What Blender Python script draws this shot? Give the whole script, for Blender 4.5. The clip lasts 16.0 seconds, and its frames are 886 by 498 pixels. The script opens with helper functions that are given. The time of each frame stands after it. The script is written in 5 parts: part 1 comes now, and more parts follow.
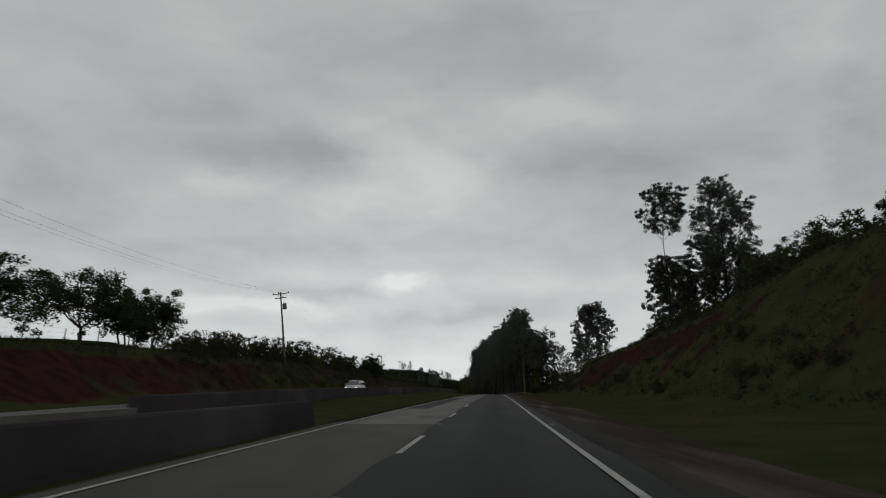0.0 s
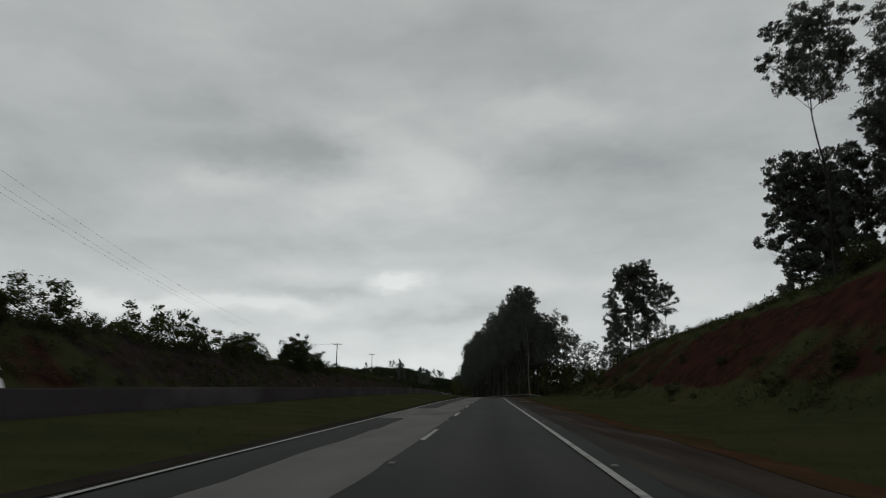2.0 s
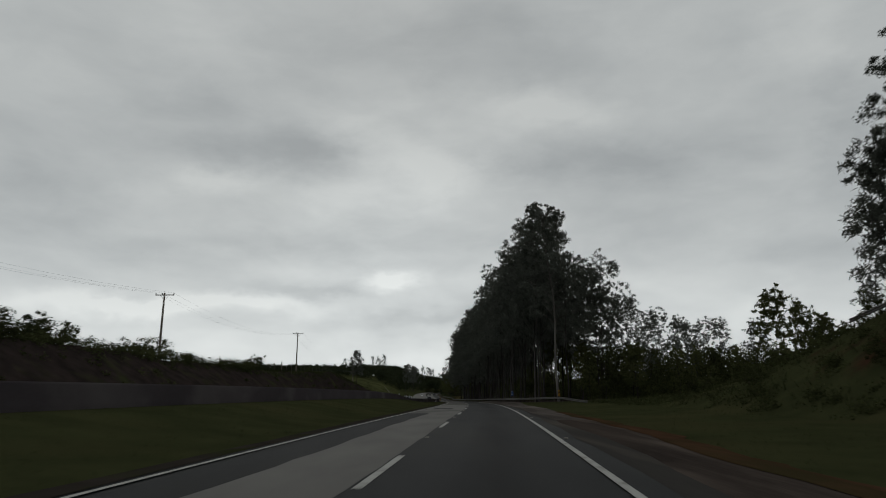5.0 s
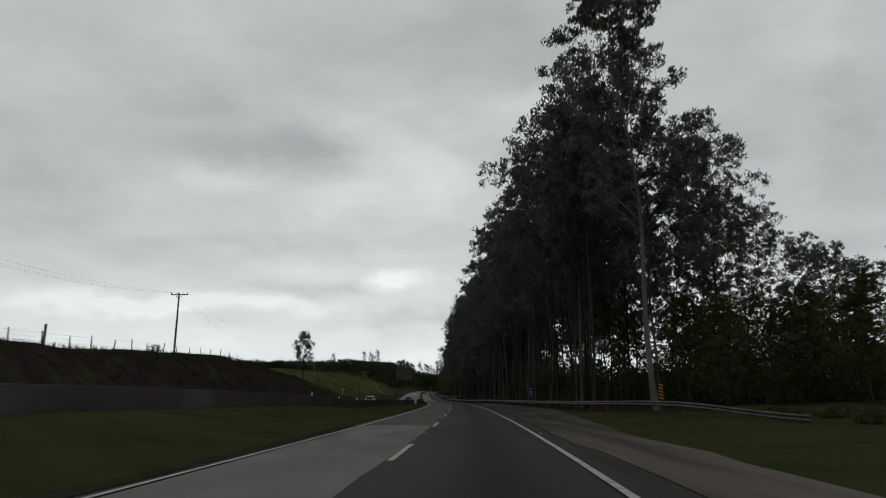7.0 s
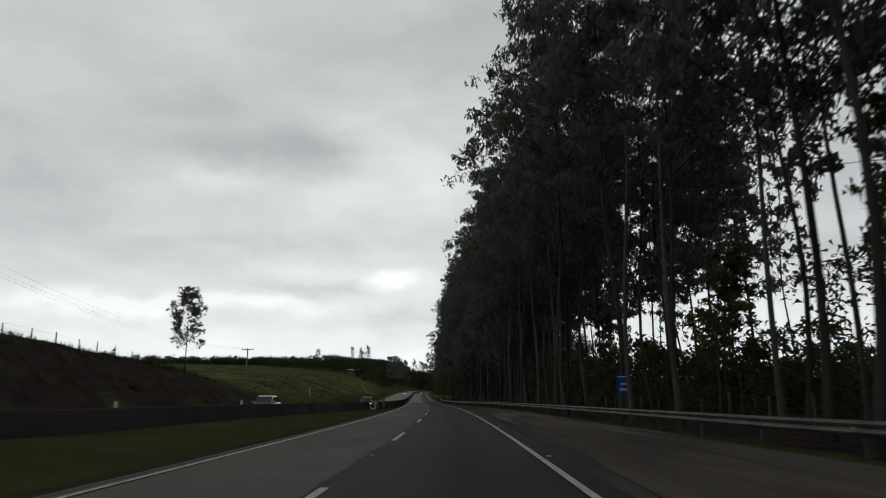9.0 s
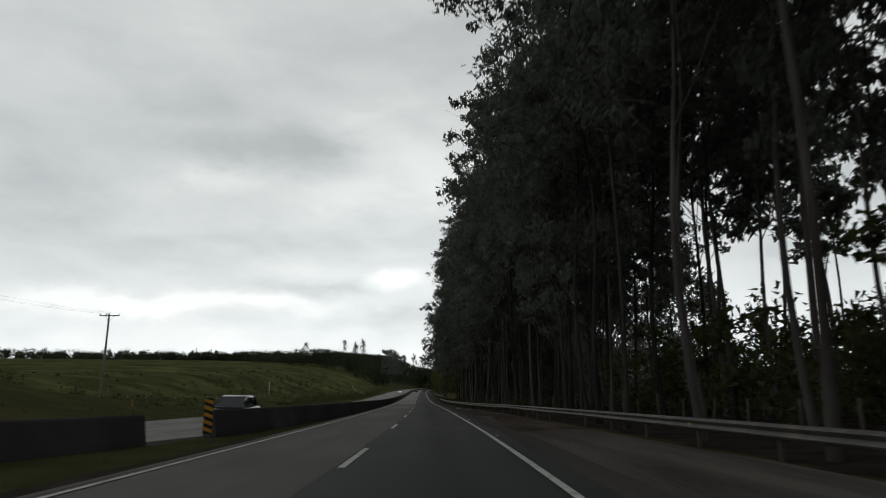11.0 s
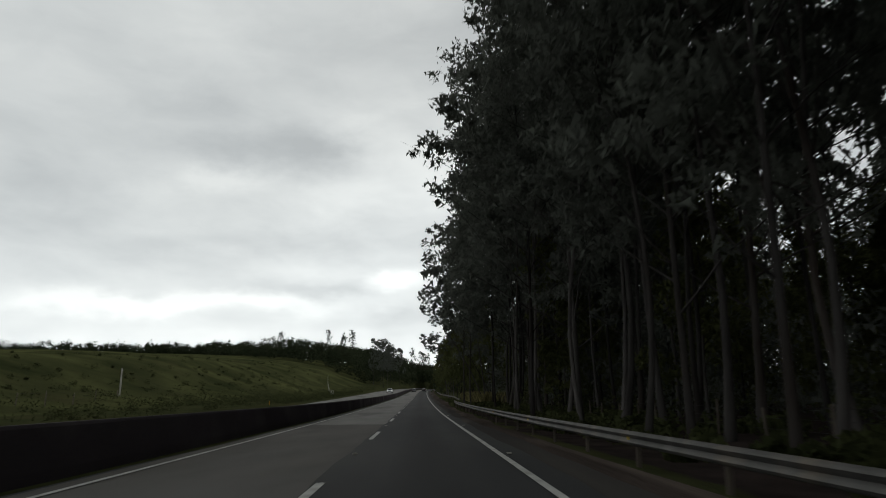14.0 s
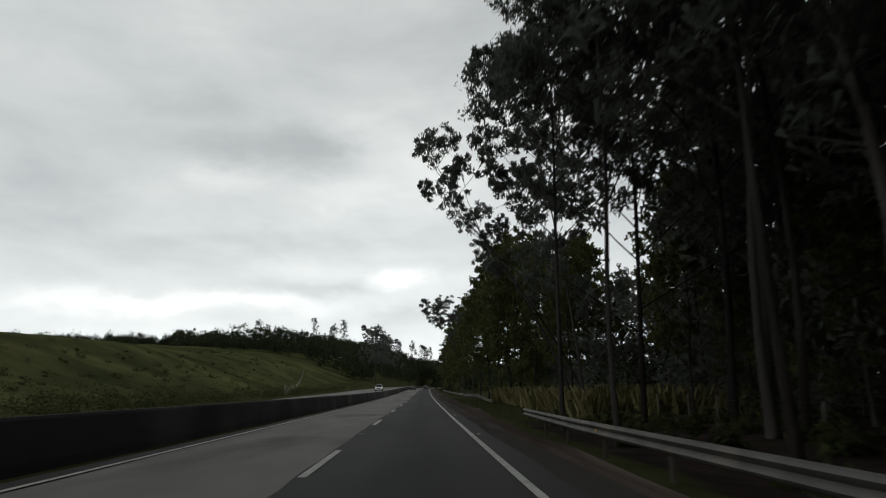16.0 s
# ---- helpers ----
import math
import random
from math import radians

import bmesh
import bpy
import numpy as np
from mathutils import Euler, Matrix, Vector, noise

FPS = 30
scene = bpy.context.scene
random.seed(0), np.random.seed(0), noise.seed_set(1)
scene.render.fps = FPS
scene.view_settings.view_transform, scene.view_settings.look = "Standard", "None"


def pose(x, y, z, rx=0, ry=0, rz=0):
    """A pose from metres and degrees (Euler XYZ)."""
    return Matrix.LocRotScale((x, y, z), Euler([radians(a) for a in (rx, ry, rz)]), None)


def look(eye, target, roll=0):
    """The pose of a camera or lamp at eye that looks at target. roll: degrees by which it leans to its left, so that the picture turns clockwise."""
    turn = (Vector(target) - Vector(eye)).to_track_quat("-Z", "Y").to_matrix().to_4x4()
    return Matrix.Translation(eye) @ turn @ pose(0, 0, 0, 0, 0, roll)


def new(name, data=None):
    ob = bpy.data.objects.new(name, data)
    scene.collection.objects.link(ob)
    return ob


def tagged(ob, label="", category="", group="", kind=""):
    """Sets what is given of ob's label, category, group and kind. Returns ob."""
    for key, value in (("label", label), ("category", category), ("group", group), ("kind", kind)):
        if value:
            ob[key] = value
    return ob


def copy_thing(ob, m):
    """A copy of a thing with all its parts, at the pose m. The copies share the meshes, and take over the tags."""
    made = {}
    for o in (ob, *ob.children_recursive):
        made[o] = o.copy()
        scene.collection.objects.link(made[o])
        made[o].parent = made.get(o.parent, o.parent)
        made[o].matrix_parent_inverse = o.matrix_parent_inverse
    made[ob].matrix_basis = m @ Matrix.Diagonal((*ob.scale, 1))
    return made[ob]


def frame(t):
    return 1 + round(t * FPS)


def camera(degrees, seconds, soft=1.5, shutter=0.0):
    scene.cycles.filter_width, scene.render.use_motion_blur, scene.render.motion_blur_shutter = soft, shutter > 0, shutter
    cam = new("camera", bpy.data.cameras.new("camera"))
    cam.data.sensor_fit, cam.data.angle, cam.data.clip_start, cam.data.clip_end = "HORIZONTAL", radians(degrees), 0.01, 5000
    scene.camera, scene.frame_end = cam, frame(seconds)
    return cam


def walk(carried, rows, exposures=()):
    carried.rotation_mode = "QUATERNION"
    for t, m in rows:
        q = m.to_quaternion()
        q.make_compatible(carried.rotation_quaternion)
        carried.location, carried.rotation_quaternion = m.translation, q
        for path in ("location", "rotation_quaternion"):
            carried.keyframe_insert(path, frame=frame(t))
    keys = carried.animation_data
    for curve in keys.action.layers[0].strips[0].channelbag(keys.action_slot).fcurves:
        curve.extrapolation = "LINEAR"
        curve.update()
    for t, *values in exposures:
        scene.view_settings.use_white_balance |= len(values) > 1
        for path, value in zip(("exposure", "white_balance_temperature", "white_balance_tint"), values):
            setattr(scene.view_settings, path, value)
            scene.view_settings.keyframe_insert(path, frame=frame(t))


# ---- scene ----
cam = camera(70.0, 16.0, soft=1.0, shutter=0.2)
PATH = [
    (0.0, 1.906, 2.071, 1.398, 102.479, 0.08, 0.162),
    (0.5, 2.923, 16.878, 1.466, 102.449, 0.03, -0.007),
    (1.0, 4.011, 31.702, 1.525, 102.426, -0.03, -0.148),
    (1.5, 5.161, 46.630, 1.571, 102.426, -0.07, -0.214),
    (2.0, 6.336, 61.518, 1.596, 102.426, -0.1, -0.266),
    (2.5, 7.513, 76.210, 1.600, 102.433, -0.11, -0.384),
    (3.0, 8.683, 90.811, 1.588, 102.441, -0.11, -0.502),
    (3.5, 9.832, 105.369, 1.570, 102.441, -0.08, -0.583),
    (4.0, 10.963, 119.916, 1.545, 102.433, -0.05, -0.634),
    (4.5, 12.104, 134.555, 1.513, 102.410, -0.02, -0.657),
    (5.0, 13.291, 149.280, 1.469, 102.380, 0.0, -0.649),
    (5.5, 14.508, 164.040, 1.407, 102.341, 0.03, -0.612),
    (6.0, 15.707, 178.776, 1.312, 102.303, 0.05, -0.561),
    (6.5, 16.856, 193.422, 1.176, 102.265, 0.06, -0.509),
    (7.0, 17.923, 207.922, 1.005, 102.242, 0.06, -0.450),
    (7.5, 18.857, 222.326, 0.809, 102.219, 0.05, -0.376),
    (8.0, 19.639, 236.579, 0.593, 102.204, 0.03, -0.339),
    (8.5, 20.320, 250.523, 0.368, 102.234, -0.02, -0.450),
    (9.0, 20.899, 264.353, 0.141, 102.257, -0.04, -0.539),
    (9.5, 21.338, 278.205, -0.085, 102.242, 0.02, -0.450),
    (10.0, 21.657, 292.120, -0.314, 102.211, 0.09, -0.332),
    (10.5, 21.870, 306.219, -0.543, 102.173, 0.11, -0.280),
    (11.0, 21.960, 320.472, -0.774, 102.135, 0.1, -0.273),
    (11.5, 21.909, 334.831, -1.013, 102.096, 0.08, -0.280),
    (12.0, 21.708, 349.245, -1.264, 102.066, 0.05, -0.295),
    (12.5, 21.386, 363.655, -1.522, 102.073, 0.03, -0.295),
    (13.0, 20.980, 378.055, -1.780, 102.119, 0.03, -0.273),
    (13.5, 20.542, 392.493, -2.034, 102.188, 0.03, -0.243),
    (14.0, 20.123, 407.018, -2.282, 102.242, 0.03, -0.221),
    (14.5, 19.743, 421.634, -2.526, 102.249, -0.0, -0.199),
    (15.0, 19.330, 436.334, -2.762, 102.249, -0.03, -0.177),
    (15.5, 18.860, 451.150, -2.974, 102.211, -0.03, -0.148),
    (16.0, 18.412, 466.014, -3.144, 102.158, -0.02, -0.118),
]
walk(cam, [(r[0], pose(*r[1:])) for r in PATH], exposures=[(0, -1.02), (4, -1.0), (6.5, -0.85), (9, -0.60), (12.5, -0.50), (16, -0.49)])

# ---- light ----
SUN_EL, SUN_AZ = radians(38), radians(-4)
world = bpy.data.worlds.new("overcast_sky")
scene.world = world
world.use_nodes = True
wn, wl = world.node_tree.nodes, world.node_tree.links
wn.clear()


def wnode(kind, **values):
    n = wn.new(kind)
    for key, v in values.items():
        n.inputs[key].default_value = v
    return n


def wmath(op, a, b=0.0, clamp=False):
    n = wn.new("ShaderNodeMath")
    n.operation, n.use_clamp = op, clamp
    for i, v in enumerate((a, b)):
        if isinstance(v, (int, float)):
            n.inputs[i].default_value = v
        else:
            wl.new(v, n.inputs[i])
    return n.outputs[0]


def wnoise(vector, scale, detail, rough, stretch=(1, 1, 1), shift=(0, 0, 0)):
    m = wn.new("ShaderNodeMapping")
    m.inputs["Scale"].default_value, m.inputs["Location"].default_value = stretch, shift
    wl.new(vector, m.inputs["Vector"])
    n = wnode("ShaderNodeTexNoise", Scale=scale, Detail=detail, Roughness=rough)
    n.inputs["Distortion"].default_value = 0.35
    wl.new(m.outputs[0], n.inputs["Vector"])
    return n.outputs["Fac"]


coord = wn.new("ShaderNodeTexCoord")
split = wn.new("ShaderNodeSeparateXYZ")
wl.new(coord.outputs["Generated"], split.inputs[0])
dz_up = split.outputs[2]
big = wnoise(coord.outputs["Generated"], 3.4, 4.0, 0.52, (1, 1, 2.9), (3.1, 0.4, 0.2))
fine = wnoise(coord.outputs["Generated"], 10.5, 6.0, 0.55, (1, 1, 2.4), (0.3, 5.2, 0))


def wvec(op, a, b):
    n = wn.new("ShaderNodeVectorMath")
    n.operation = op
    for i, v in enumerate((a, b)):
        if isinstance(v, (tuple, Vector)):
            n.inputs[i].default_value = v
        else:
            wl.new(v, n.inputs[i])
    return n.outputs["Value" if op == "DOT_PRODUCT" else "Vector"]


# the deck ahead: each cloud has its place across and up from a point 12 degrees over the road's end
AHEAD = Vector((0.006, 0.977, 0.212)).normalized()
ACROSS = AHEAD.cross((0, 0, 1)).normalized()
UPWARD = ACROSS.cross(AHEAD)
depth = wmath("MAXIMUM", wvec("DOT_PRODUCT", coord.outputs["Generated"], AHEAD), 0.12)
deck = wn.new("ShaderNodeCombineXYZ")
for axis, way in enumerate((ACROSS, UPWARD)):
    wl.new(wmath("MULTIPLY", wmath("DIVIDE", wvec("DOT_PRODUCT", coord.outputs["Generated"], way), depth), 1.356), deck.inputs[axis])
ragged = wnode("ShaderNodeTexNoise", Scale=4.0, Detail=5.0, Roughness=0.6)
wl.new(wvec("MULTIPLY", deck.outputs[0], (1, 1.7, 1)), ragged.inputs["Vector"])
warp = wvec("MULTIPLY", wvec("SUBTRACT", ragged.outputs["Color"], (0.5, 0.5, 0.5)), (0.34, 0.13, 0.0))
torn = wvec("ADD", deck.outputs[0], warp)
DARK_CLOUDS = [(-0.35, 0.215, 0.18, 0.060, 0.50), (0.31, 0.190, 0.29, 0.048, 0.46), (0.08, 0.42, 0.31, 0.11, 0.30), (-0.57, 0.31, 0.12, 0.05, 0.22), (-0.88, 0.12, 0.20, 0.07, 0.26), (0.80, 0.02, 0.30, 0.075, 0.24), (-0.30, -0.086, 0.15, 0.018, 0.26), (0.02, -0.135, 0.18, 0.016, 0.22), (0.90, 0.25, 0.09, 0.15, 0.34), (-0.45, 0.015, 0.26, 0.03, 0.22)]
PALE_CLOUDS = [(-0.17, 0.245, 0.11, 0.055, 0.42), (0.0, 0.17, 0.14, 0.060, 0.55), (0.21, 0.31, 0.18, 0.042, 0.48), (-0.09, -0.062, 0.075, 0.020, 0.55), (-0.48, 0.147, 0.14, 0.024, 0.36), (-0.60, -0.112, 0.32, 0.022, 0.62), (0.79, 0.45, 0.14, 0.09, 0.36), (-0.49, 0.44, 0.14, 0.11, 0.26), (-0.20, 0.11, 0.10, 0.038, 0.26), (0.28, -0.07, 0.24, 0.028, 0.2)]
cloud = wmath("ADD", wmath("MULTIPLY", wmath("SUBTRACT", big, 0.5), 0.95), wmath("ADD", wmath("MULTIPLY", wmath("SUBTRACT", fine, 0.5), 0.50), 0.56))
for sign, clouds in ((-1.0, DARK_CLOUDS), (1.0, PALE_CLOUDS)):
    for cx, cy, half_w, half_h, amount in clouds:
        off = wvec("MULTIPLY", wvec("SUBTRACT", torn, (cx, cy, 0.0)), (1 / half_w, 1 / half_h, 0.0))
        puff = wmath("POWER", 0.3679, wvec("DOT_PRODUCT", off, off))
        cloud = wmath("ADD", cloud, wmath("MULTIPLY", puff, sign * 1.2 * amount))
cloud = wmath("ADD", cloud, 0.0, True)
# brighter towards the horizon and towards the veiled sun
low = wmath("POWER", wmath("SUBTRACT", 1.0, wmath("MULTIPLY", wmath("MAXIMUM", dz_up, 0.0), 1.28), True), 5.0)
glow_v = wn.new("ShaderNodeVectorMath")
glow_v.operation = "DOT_PRODUCT"
wl.new(coord.outputs["Generated"], glow_v.inputs[0])
glow_v.inputs[1].default_value = Vector((-0.063, 0.98, 0.175)).normalized()
glow = wmath("POWER", wmath("MAXIMUM", glow_v.outputs["Value"], 0.0), 60.0)
base = wmath("ADD", 0.325, wmath("MULTIPLY", low, 0.225))
swing = wmath("ADD", 0.17, wmath("ADD", wmath("MULTIPLY", low, 0.27), wmath("MULTIPLY", glow, 0.12)))
lum = wmath("ADD", base, wmath("MULTIPLY", cloud, swing))
thick = wn.new("ShaderNodeMapRange")                # unseen sky overhead is dimmed to lower the light on the ground
thick.interpolation_type = "SMOOTHSTEP"
for i, v in enumerate((0.66, 0.95, 1.0, 0.36), 1):
    thick.inputs[i].default_value = v
wl.new(dz_up, thick.inputs[0])
lum = wmath("MULTIPLY", lum, thick.outputs[0])
tint = wn.new("ShaderNodeMix")
tint.data_type = "RGBA"
wl.new(cloud, tint.inputs[0])
tint.inputs[6].default_value, tint.inputs[7].default_value = (0.940, 1.0, 1.015, 1), (0.962, 1.0, 0.985, 1)
grey = wn.new("ShaderNodeMix")
grey.data_type, grey.blend_type = "RGBA", "MULTIPLY"
grey.inputs[0].default_value = 1.0
wl.new(tint.outputs[2], grey.inputs[6])
wl.new(lum, grey.inputs[7])
clear = wn.new("ShaderNodeTexSky")
clear.sky_type, clear.sun_disc = "NISHITA", False
clear.sun_elevation, clear.sun_rotation = SUN_EL, SUN_AZ
veil = wn.new("ShaderNodeMix")                   # the deck hides all but a trace of the clear sky
veil.data_type = "RGBA"
veil.inputs[0].default_value = 0.9985
wl.new(clear.outputs[0], veil.inputs[6])
wl.new(grey.outputs[2], veil.inputs[7])
back = wn.new("ShaderNodeBackground")
back.inputs["Strength"].default_value = 2.0
wl.new(veil.outputs[2], back.inputs["Color"])
wout = wn.new("ShaderNodeOutputWorld")
wl.new(back.outputs[0], wout.inputs[0])

sun = new("sun", bpy.data.lights.new("sun", "SUN"))
sun.data.energy, sun.data.angle, sun.data.color = 0.5, radians(60), (1.0, 0.97, 0.93)
sun.matrix_basis = look((0, 0, 0), (math.sin(SUN_AZ) * -math.cos(SUN_EL), -math.cos(SUN_AZ) * math.cos(SUN_EL), -math.sin(SUN_EL)))


# ---- materials ----
def surface(name, c1, c2, scale=2.0, rough=0.9, bump=0.3, metal=0.0, fine_scale=40.0, c3=None, c3_scale=0.3, island=0.0, spec=0.0, bump_dist=0.02, stretch=(1, 1, 1), c3_low=0.52, c3_high=0.68):
    """Noise at two scales between c1 and c2, blotches of c3 on top, fine relief."""
    m = bpy.data.materials.new(name)
    m.use_nodes = True
    nt = m.node_tree
    b = nt.nodes["Principled BSDF"]
    geo = nt.nodes.new("ShaderNodeNewGeometry")
    mp = nt.nodes.new("ShaderNodeMapping")
    mp.inputs["Scale"].default_value = stretch
    nt.links.new(geo.outputs["Position"], mp.inputs["Vector"])

    def nz(s, detail=4.0):
        n = nt.nodes.new("ShaderNodeTexNoise")
        n.inputs["Scale"].default_value, n.inputs["Detail"].default_value = s, detail
        nt.links.new(mp.outputs[0], n.inputs["Vector"])
        return n.outputs["Fac"]

    def mix(fac, a, c):
        x = nt.nodes.new("ShaderNodeMix")
        x.data_type = "RGBA"
        for i, v in ((0, fac), (6, a), (7, c)):
            if isinstance(v, (tuple, float)):
                x.inputs[i].default_value = (*v, 1) if isinstance(v, tuple) else v
            else:
                nt.links.new(v, x.inputs[i])
        return x.outputs[2]

    def ramp(fac, lo, hi):
        r = nt.nodes.new("ShaderNodeMapRange")
        r.inputs[1].default_value, r.inputs[2].default_value = lo, hi
        nt.links.new(fac, r.inputs[0])
        return r.outputs[0]

    fine_n = nz(fine_scale, 3.0)
    half = nt.nodes.new("ShaderNodeMath")
    half.operation = "ADD"
    nt.links.new(ramp(nz(scale), 0.3, 0.7), half.inputs[0])
    nt.links.new(ramp(fine_n, 0.2, 1.6), half.inputs[1])
    col = mix(ramp(half.outputs[0], 0.1, 1.4), c1, c2)
    if c3:
        col = mix(ramp(nz(c3_scale, 5.0), c3_low, c3_high), col, c3)
    if island:
        hsv = nt.nodes.new("ShaderNodeHueSaturation")
        nt.links.new(ramp_island(nt, geo, island), hsv.inputs["Value"])
        nt.links.new(col, hsv.inputs["Color"])
        col = hsv.outputs[0]
    nt.links.new(col, b.inputs["Base Color"])
    b.inputs["Roughness"].default_value, b.inputs["Metallic"].default_value = rough, metal
    b.inputs["Specular IOR Level"].default_value = spec
    if bump:
        bn = nt.nodes.new("ShaderNodeBump")
        bn.inputs["Strength"].default_value, bn.inputs["Distance"].default_value = bump, bump_dist
        nt.links.new(fine_n, bn.inputs["Height"])
        nt.links.new(bn.outputs[0], b.inputs["Normal"])
    return m


def ramp_island(nt, geo, amount):
    r = nt.nodes.new("ShaderNodeMapRange")
    r.inputs[3].default_value, r.inputs[4].default_value = 1 - amount, 1 + amount
    nt.links.new(geo.outputs["Random Per Island"], r.inputs[0])
    return r.outputs[0]


def leafy(m, share=0.5):
    """Lets part of the light through the leaves of a foliage material."""
    nt = m.node_tree
    b = nt.nodes["Principled BSDF"]
    t = nt.nodes.new("ShaderNodeBsdfTranslucent")
    nt.links.new(b.inputs["Base Color"].links[0].from_socket, t.inputs["Color"])
    x = nt.nodes.new("ShaderNodeMixShader")
    x.inputs[0].default_value = share
    nt.links.new(b.outputs[0], x.inputs[1])
    nt.links.new(t.outputs[0], x.inputs[2])
    nt.links.new(x.outputs[0], nt.nodes["Material Output"].inputs["Surface"])
    return m


def glass(name, tint_c, rough=0.08):
    m = bpy.data.materials.new(name)
    m.use_nodes = True
    b = m.node_tree.nodes["Principled BSDF"]
    b.inputs["Base Color"].default_value, b.inputs["Roughness"].default_value = (*tint_c, 1), rough
    b.inputs["Specular IOR Level"].default_value = 0.6
    return m


def lamp_glow(name, colour, strength):
    m = bpy.data.materials.new(name)
    m.use_nodes = True
    b = m.node_tree.nodes["Principled BSDF"]
    b.inputs["Emission Color"].default_value, b.inputs["Emission Strength"].default_value = (*colour, 1), strength
    return m


ASPHALT_NEW = surface("new_dark_asphalt", (0.025, 0.026, 0.0265), (0.040, 0.041, 0.041), 0.35, 0.82, 0.35, fine_scale=55, c3=(0.042, 0.042, 0.040), c3_scale=0.12, stretch=(1.6, 0.35, 1), spec=0.05)
ASPHALT_OLD = surface("old_asphalt", (0.056, 0.053, 0.047), (0.086, 0.081, 0.071), 0.5, 0.85, 0.35, fine_scale=50, c3=(0.095, 0.092, 0.085), c3_scale=0.16, stretch=(1.4, 0.4, 1), spec=0.06)
ASPHALT_PALE = surface("pale_worn_asphalt", (0.115, 0.112, 0.104), (0.165, 0.160, 0.147), 0.6, 0.85, 0.3, fine_scale=45, c3=(0.075, 0.073, 0.068), c3_scale=0.22, stretch=(1.3, 0.4, 1), spec=0.06)
ASPHALT_PATCH = surface("dark_asphalt_patch", (0.040, 0.040, 0.038), (0.062, 0.060, 0.056), 0.7, 0.85, 0.35, fine_scale=50, spec=0.06)
SHOULDER = surface("dusty_asphalt_shoulder", (0.042, 0.040, 0.038), (0.066, 0.062, 0.056), 0.7, 0.9, 0.4, fine_scale=35, c3=(0.085, 0.075, 0.066), c3_scale=0.6, stretch=(1.2, 0.10, 1))
GRAVEL = surface("brown_gravel_and_dirt", (0.034, 0.028, 0.025), (0.068, 0.055, 0.047), 0.9, 0.95, 0.7, fine_scale=16, c3=(0.110, 0.090, 0.077), c3_scale=0.55, bump_dist=0.04, stretch=(1.0, 0.10, 1), c3_low=0.50, c3_high=0.66)
PAINT = surface("worn_white_road_paint", (0.36, 0.36, 0.34), (0.48, 0.48, 0.45), 3.0, 0.7, 0.2, fine_scale=60, c3=(0.22, 0.22, 0.20), c3_scale=2.6, c3_low=0.5, c3_high=0.75)
EARTH = surface("red_earth", (0.17, 0.052, 0.030), (0.25, 0.088, 0.048), 0.6, 0.95, 0.9, fine_scale=6, c3=(0.09, 0.05, 0.03), c3_scale=0.35, bump_dist=0.15)
CONCRETE = surface("dark_mottled_concrete", (0.049, 0.043, 0.046), (0.072, 0.063, 0.067), 0.5, 0.92, 0.35, fine_scale=18, c3=(0.094, 0.085, 0.085), c3_scale=0.35, stretch=(1, 0.4, 0.6))
CONCRETE_LIGHT = surface("grey_concrete", (0.13, 0.122, 0.11), (0.20, 0.19, 0.175), 1.2, 0.9, 0.3, fine_scale=25)
STEEL = surface("galvanised_steel", (0.066, 0.065, 0.062), (0.115, 0.112, 0.106), 1.5, 0.6, 0.08, metal=0.35, fine_scale=30, c3=(0.13, 0.115, 0.095), c3_scale=0.9)
WOOD = surface("weathered_grey_wood", (0.10, 0.085, 0.07), (0.19, 0.165, 0.14), 4.0, 0.9, 0.4, fine_scale=25, stretch=(1, 1, 0.15))
POST_PALE = surface("pale_concrete_post", (0.26, 0.25, 0.22), (0.36, 0.34, 0.30), 2.0, 0.9, 0.2, fine_scale=20)
DARK_METAL = surface("dark_line_metal", (0.03, 0.03, 0.03), (0.06, 0.06, 0.06), 3.0, 0.6, 0.0, metal=0.4)
# pale bark with the grove's shade worked into its colour, so darker
BARK_EUC = surface("shade_toned_eucalyptus_bark", (0.034, 0.031, 0.030), (0.080, 0.074, 0.070), 1.2, 0.9, 0.5, fine_scale=9, stretch=(1, 1, 0.25), c3=(0.036, 0.029, 0.025), c3_scale=0.5, bump_dist=0.04)
BARK_PALE = surface("pale_smooth_bark", (0.085, 0.078, 0.070), (0.150, 0.140, 0.128), 1.2, 0.9, 0.4, fine_scale=9, stretch=(1, 1, 0.25), c3=(0.06, 0.05, 0.043), c3_scale=0.5, bump_dist=0.03)
BARK_DARK = surface("dark_bark", (0.05, 0.042, 0.035), (0.10, 0.085, 0.07), 1.5, 0.95, 0.5, fine_scale=10, stretch=(1, 1, 0.3), bump_dist=0.04)
def each_own(m, low, high):
    """Makes the colour of a material differ from object to object."""
    nt = m.node_tree
    b = nt.nodes["Principled BSDF"]
    info = nt.nodes.new("ShaderNodeObjectInfo")
    r = nt.nodes.new("ShaderNodeMapRange")
    r.inputs[3].default_value, r.inputs[4].default_value = low, high
    nt.links.new(info.outputs["Random"], r.inputs[0])
    hsv = nt.nodes.new("ShaderNodeHueSaturation")
    nt.links.new(r.outputs[0], hsv.inputs["Value"])
    nt.links.new(b.inputs["Base Color"].links[0].from_socket, hsv.inputs["Color"])
    nt.links.new(hsv.outputs[0], b.inputs["Base Color"])
    return m


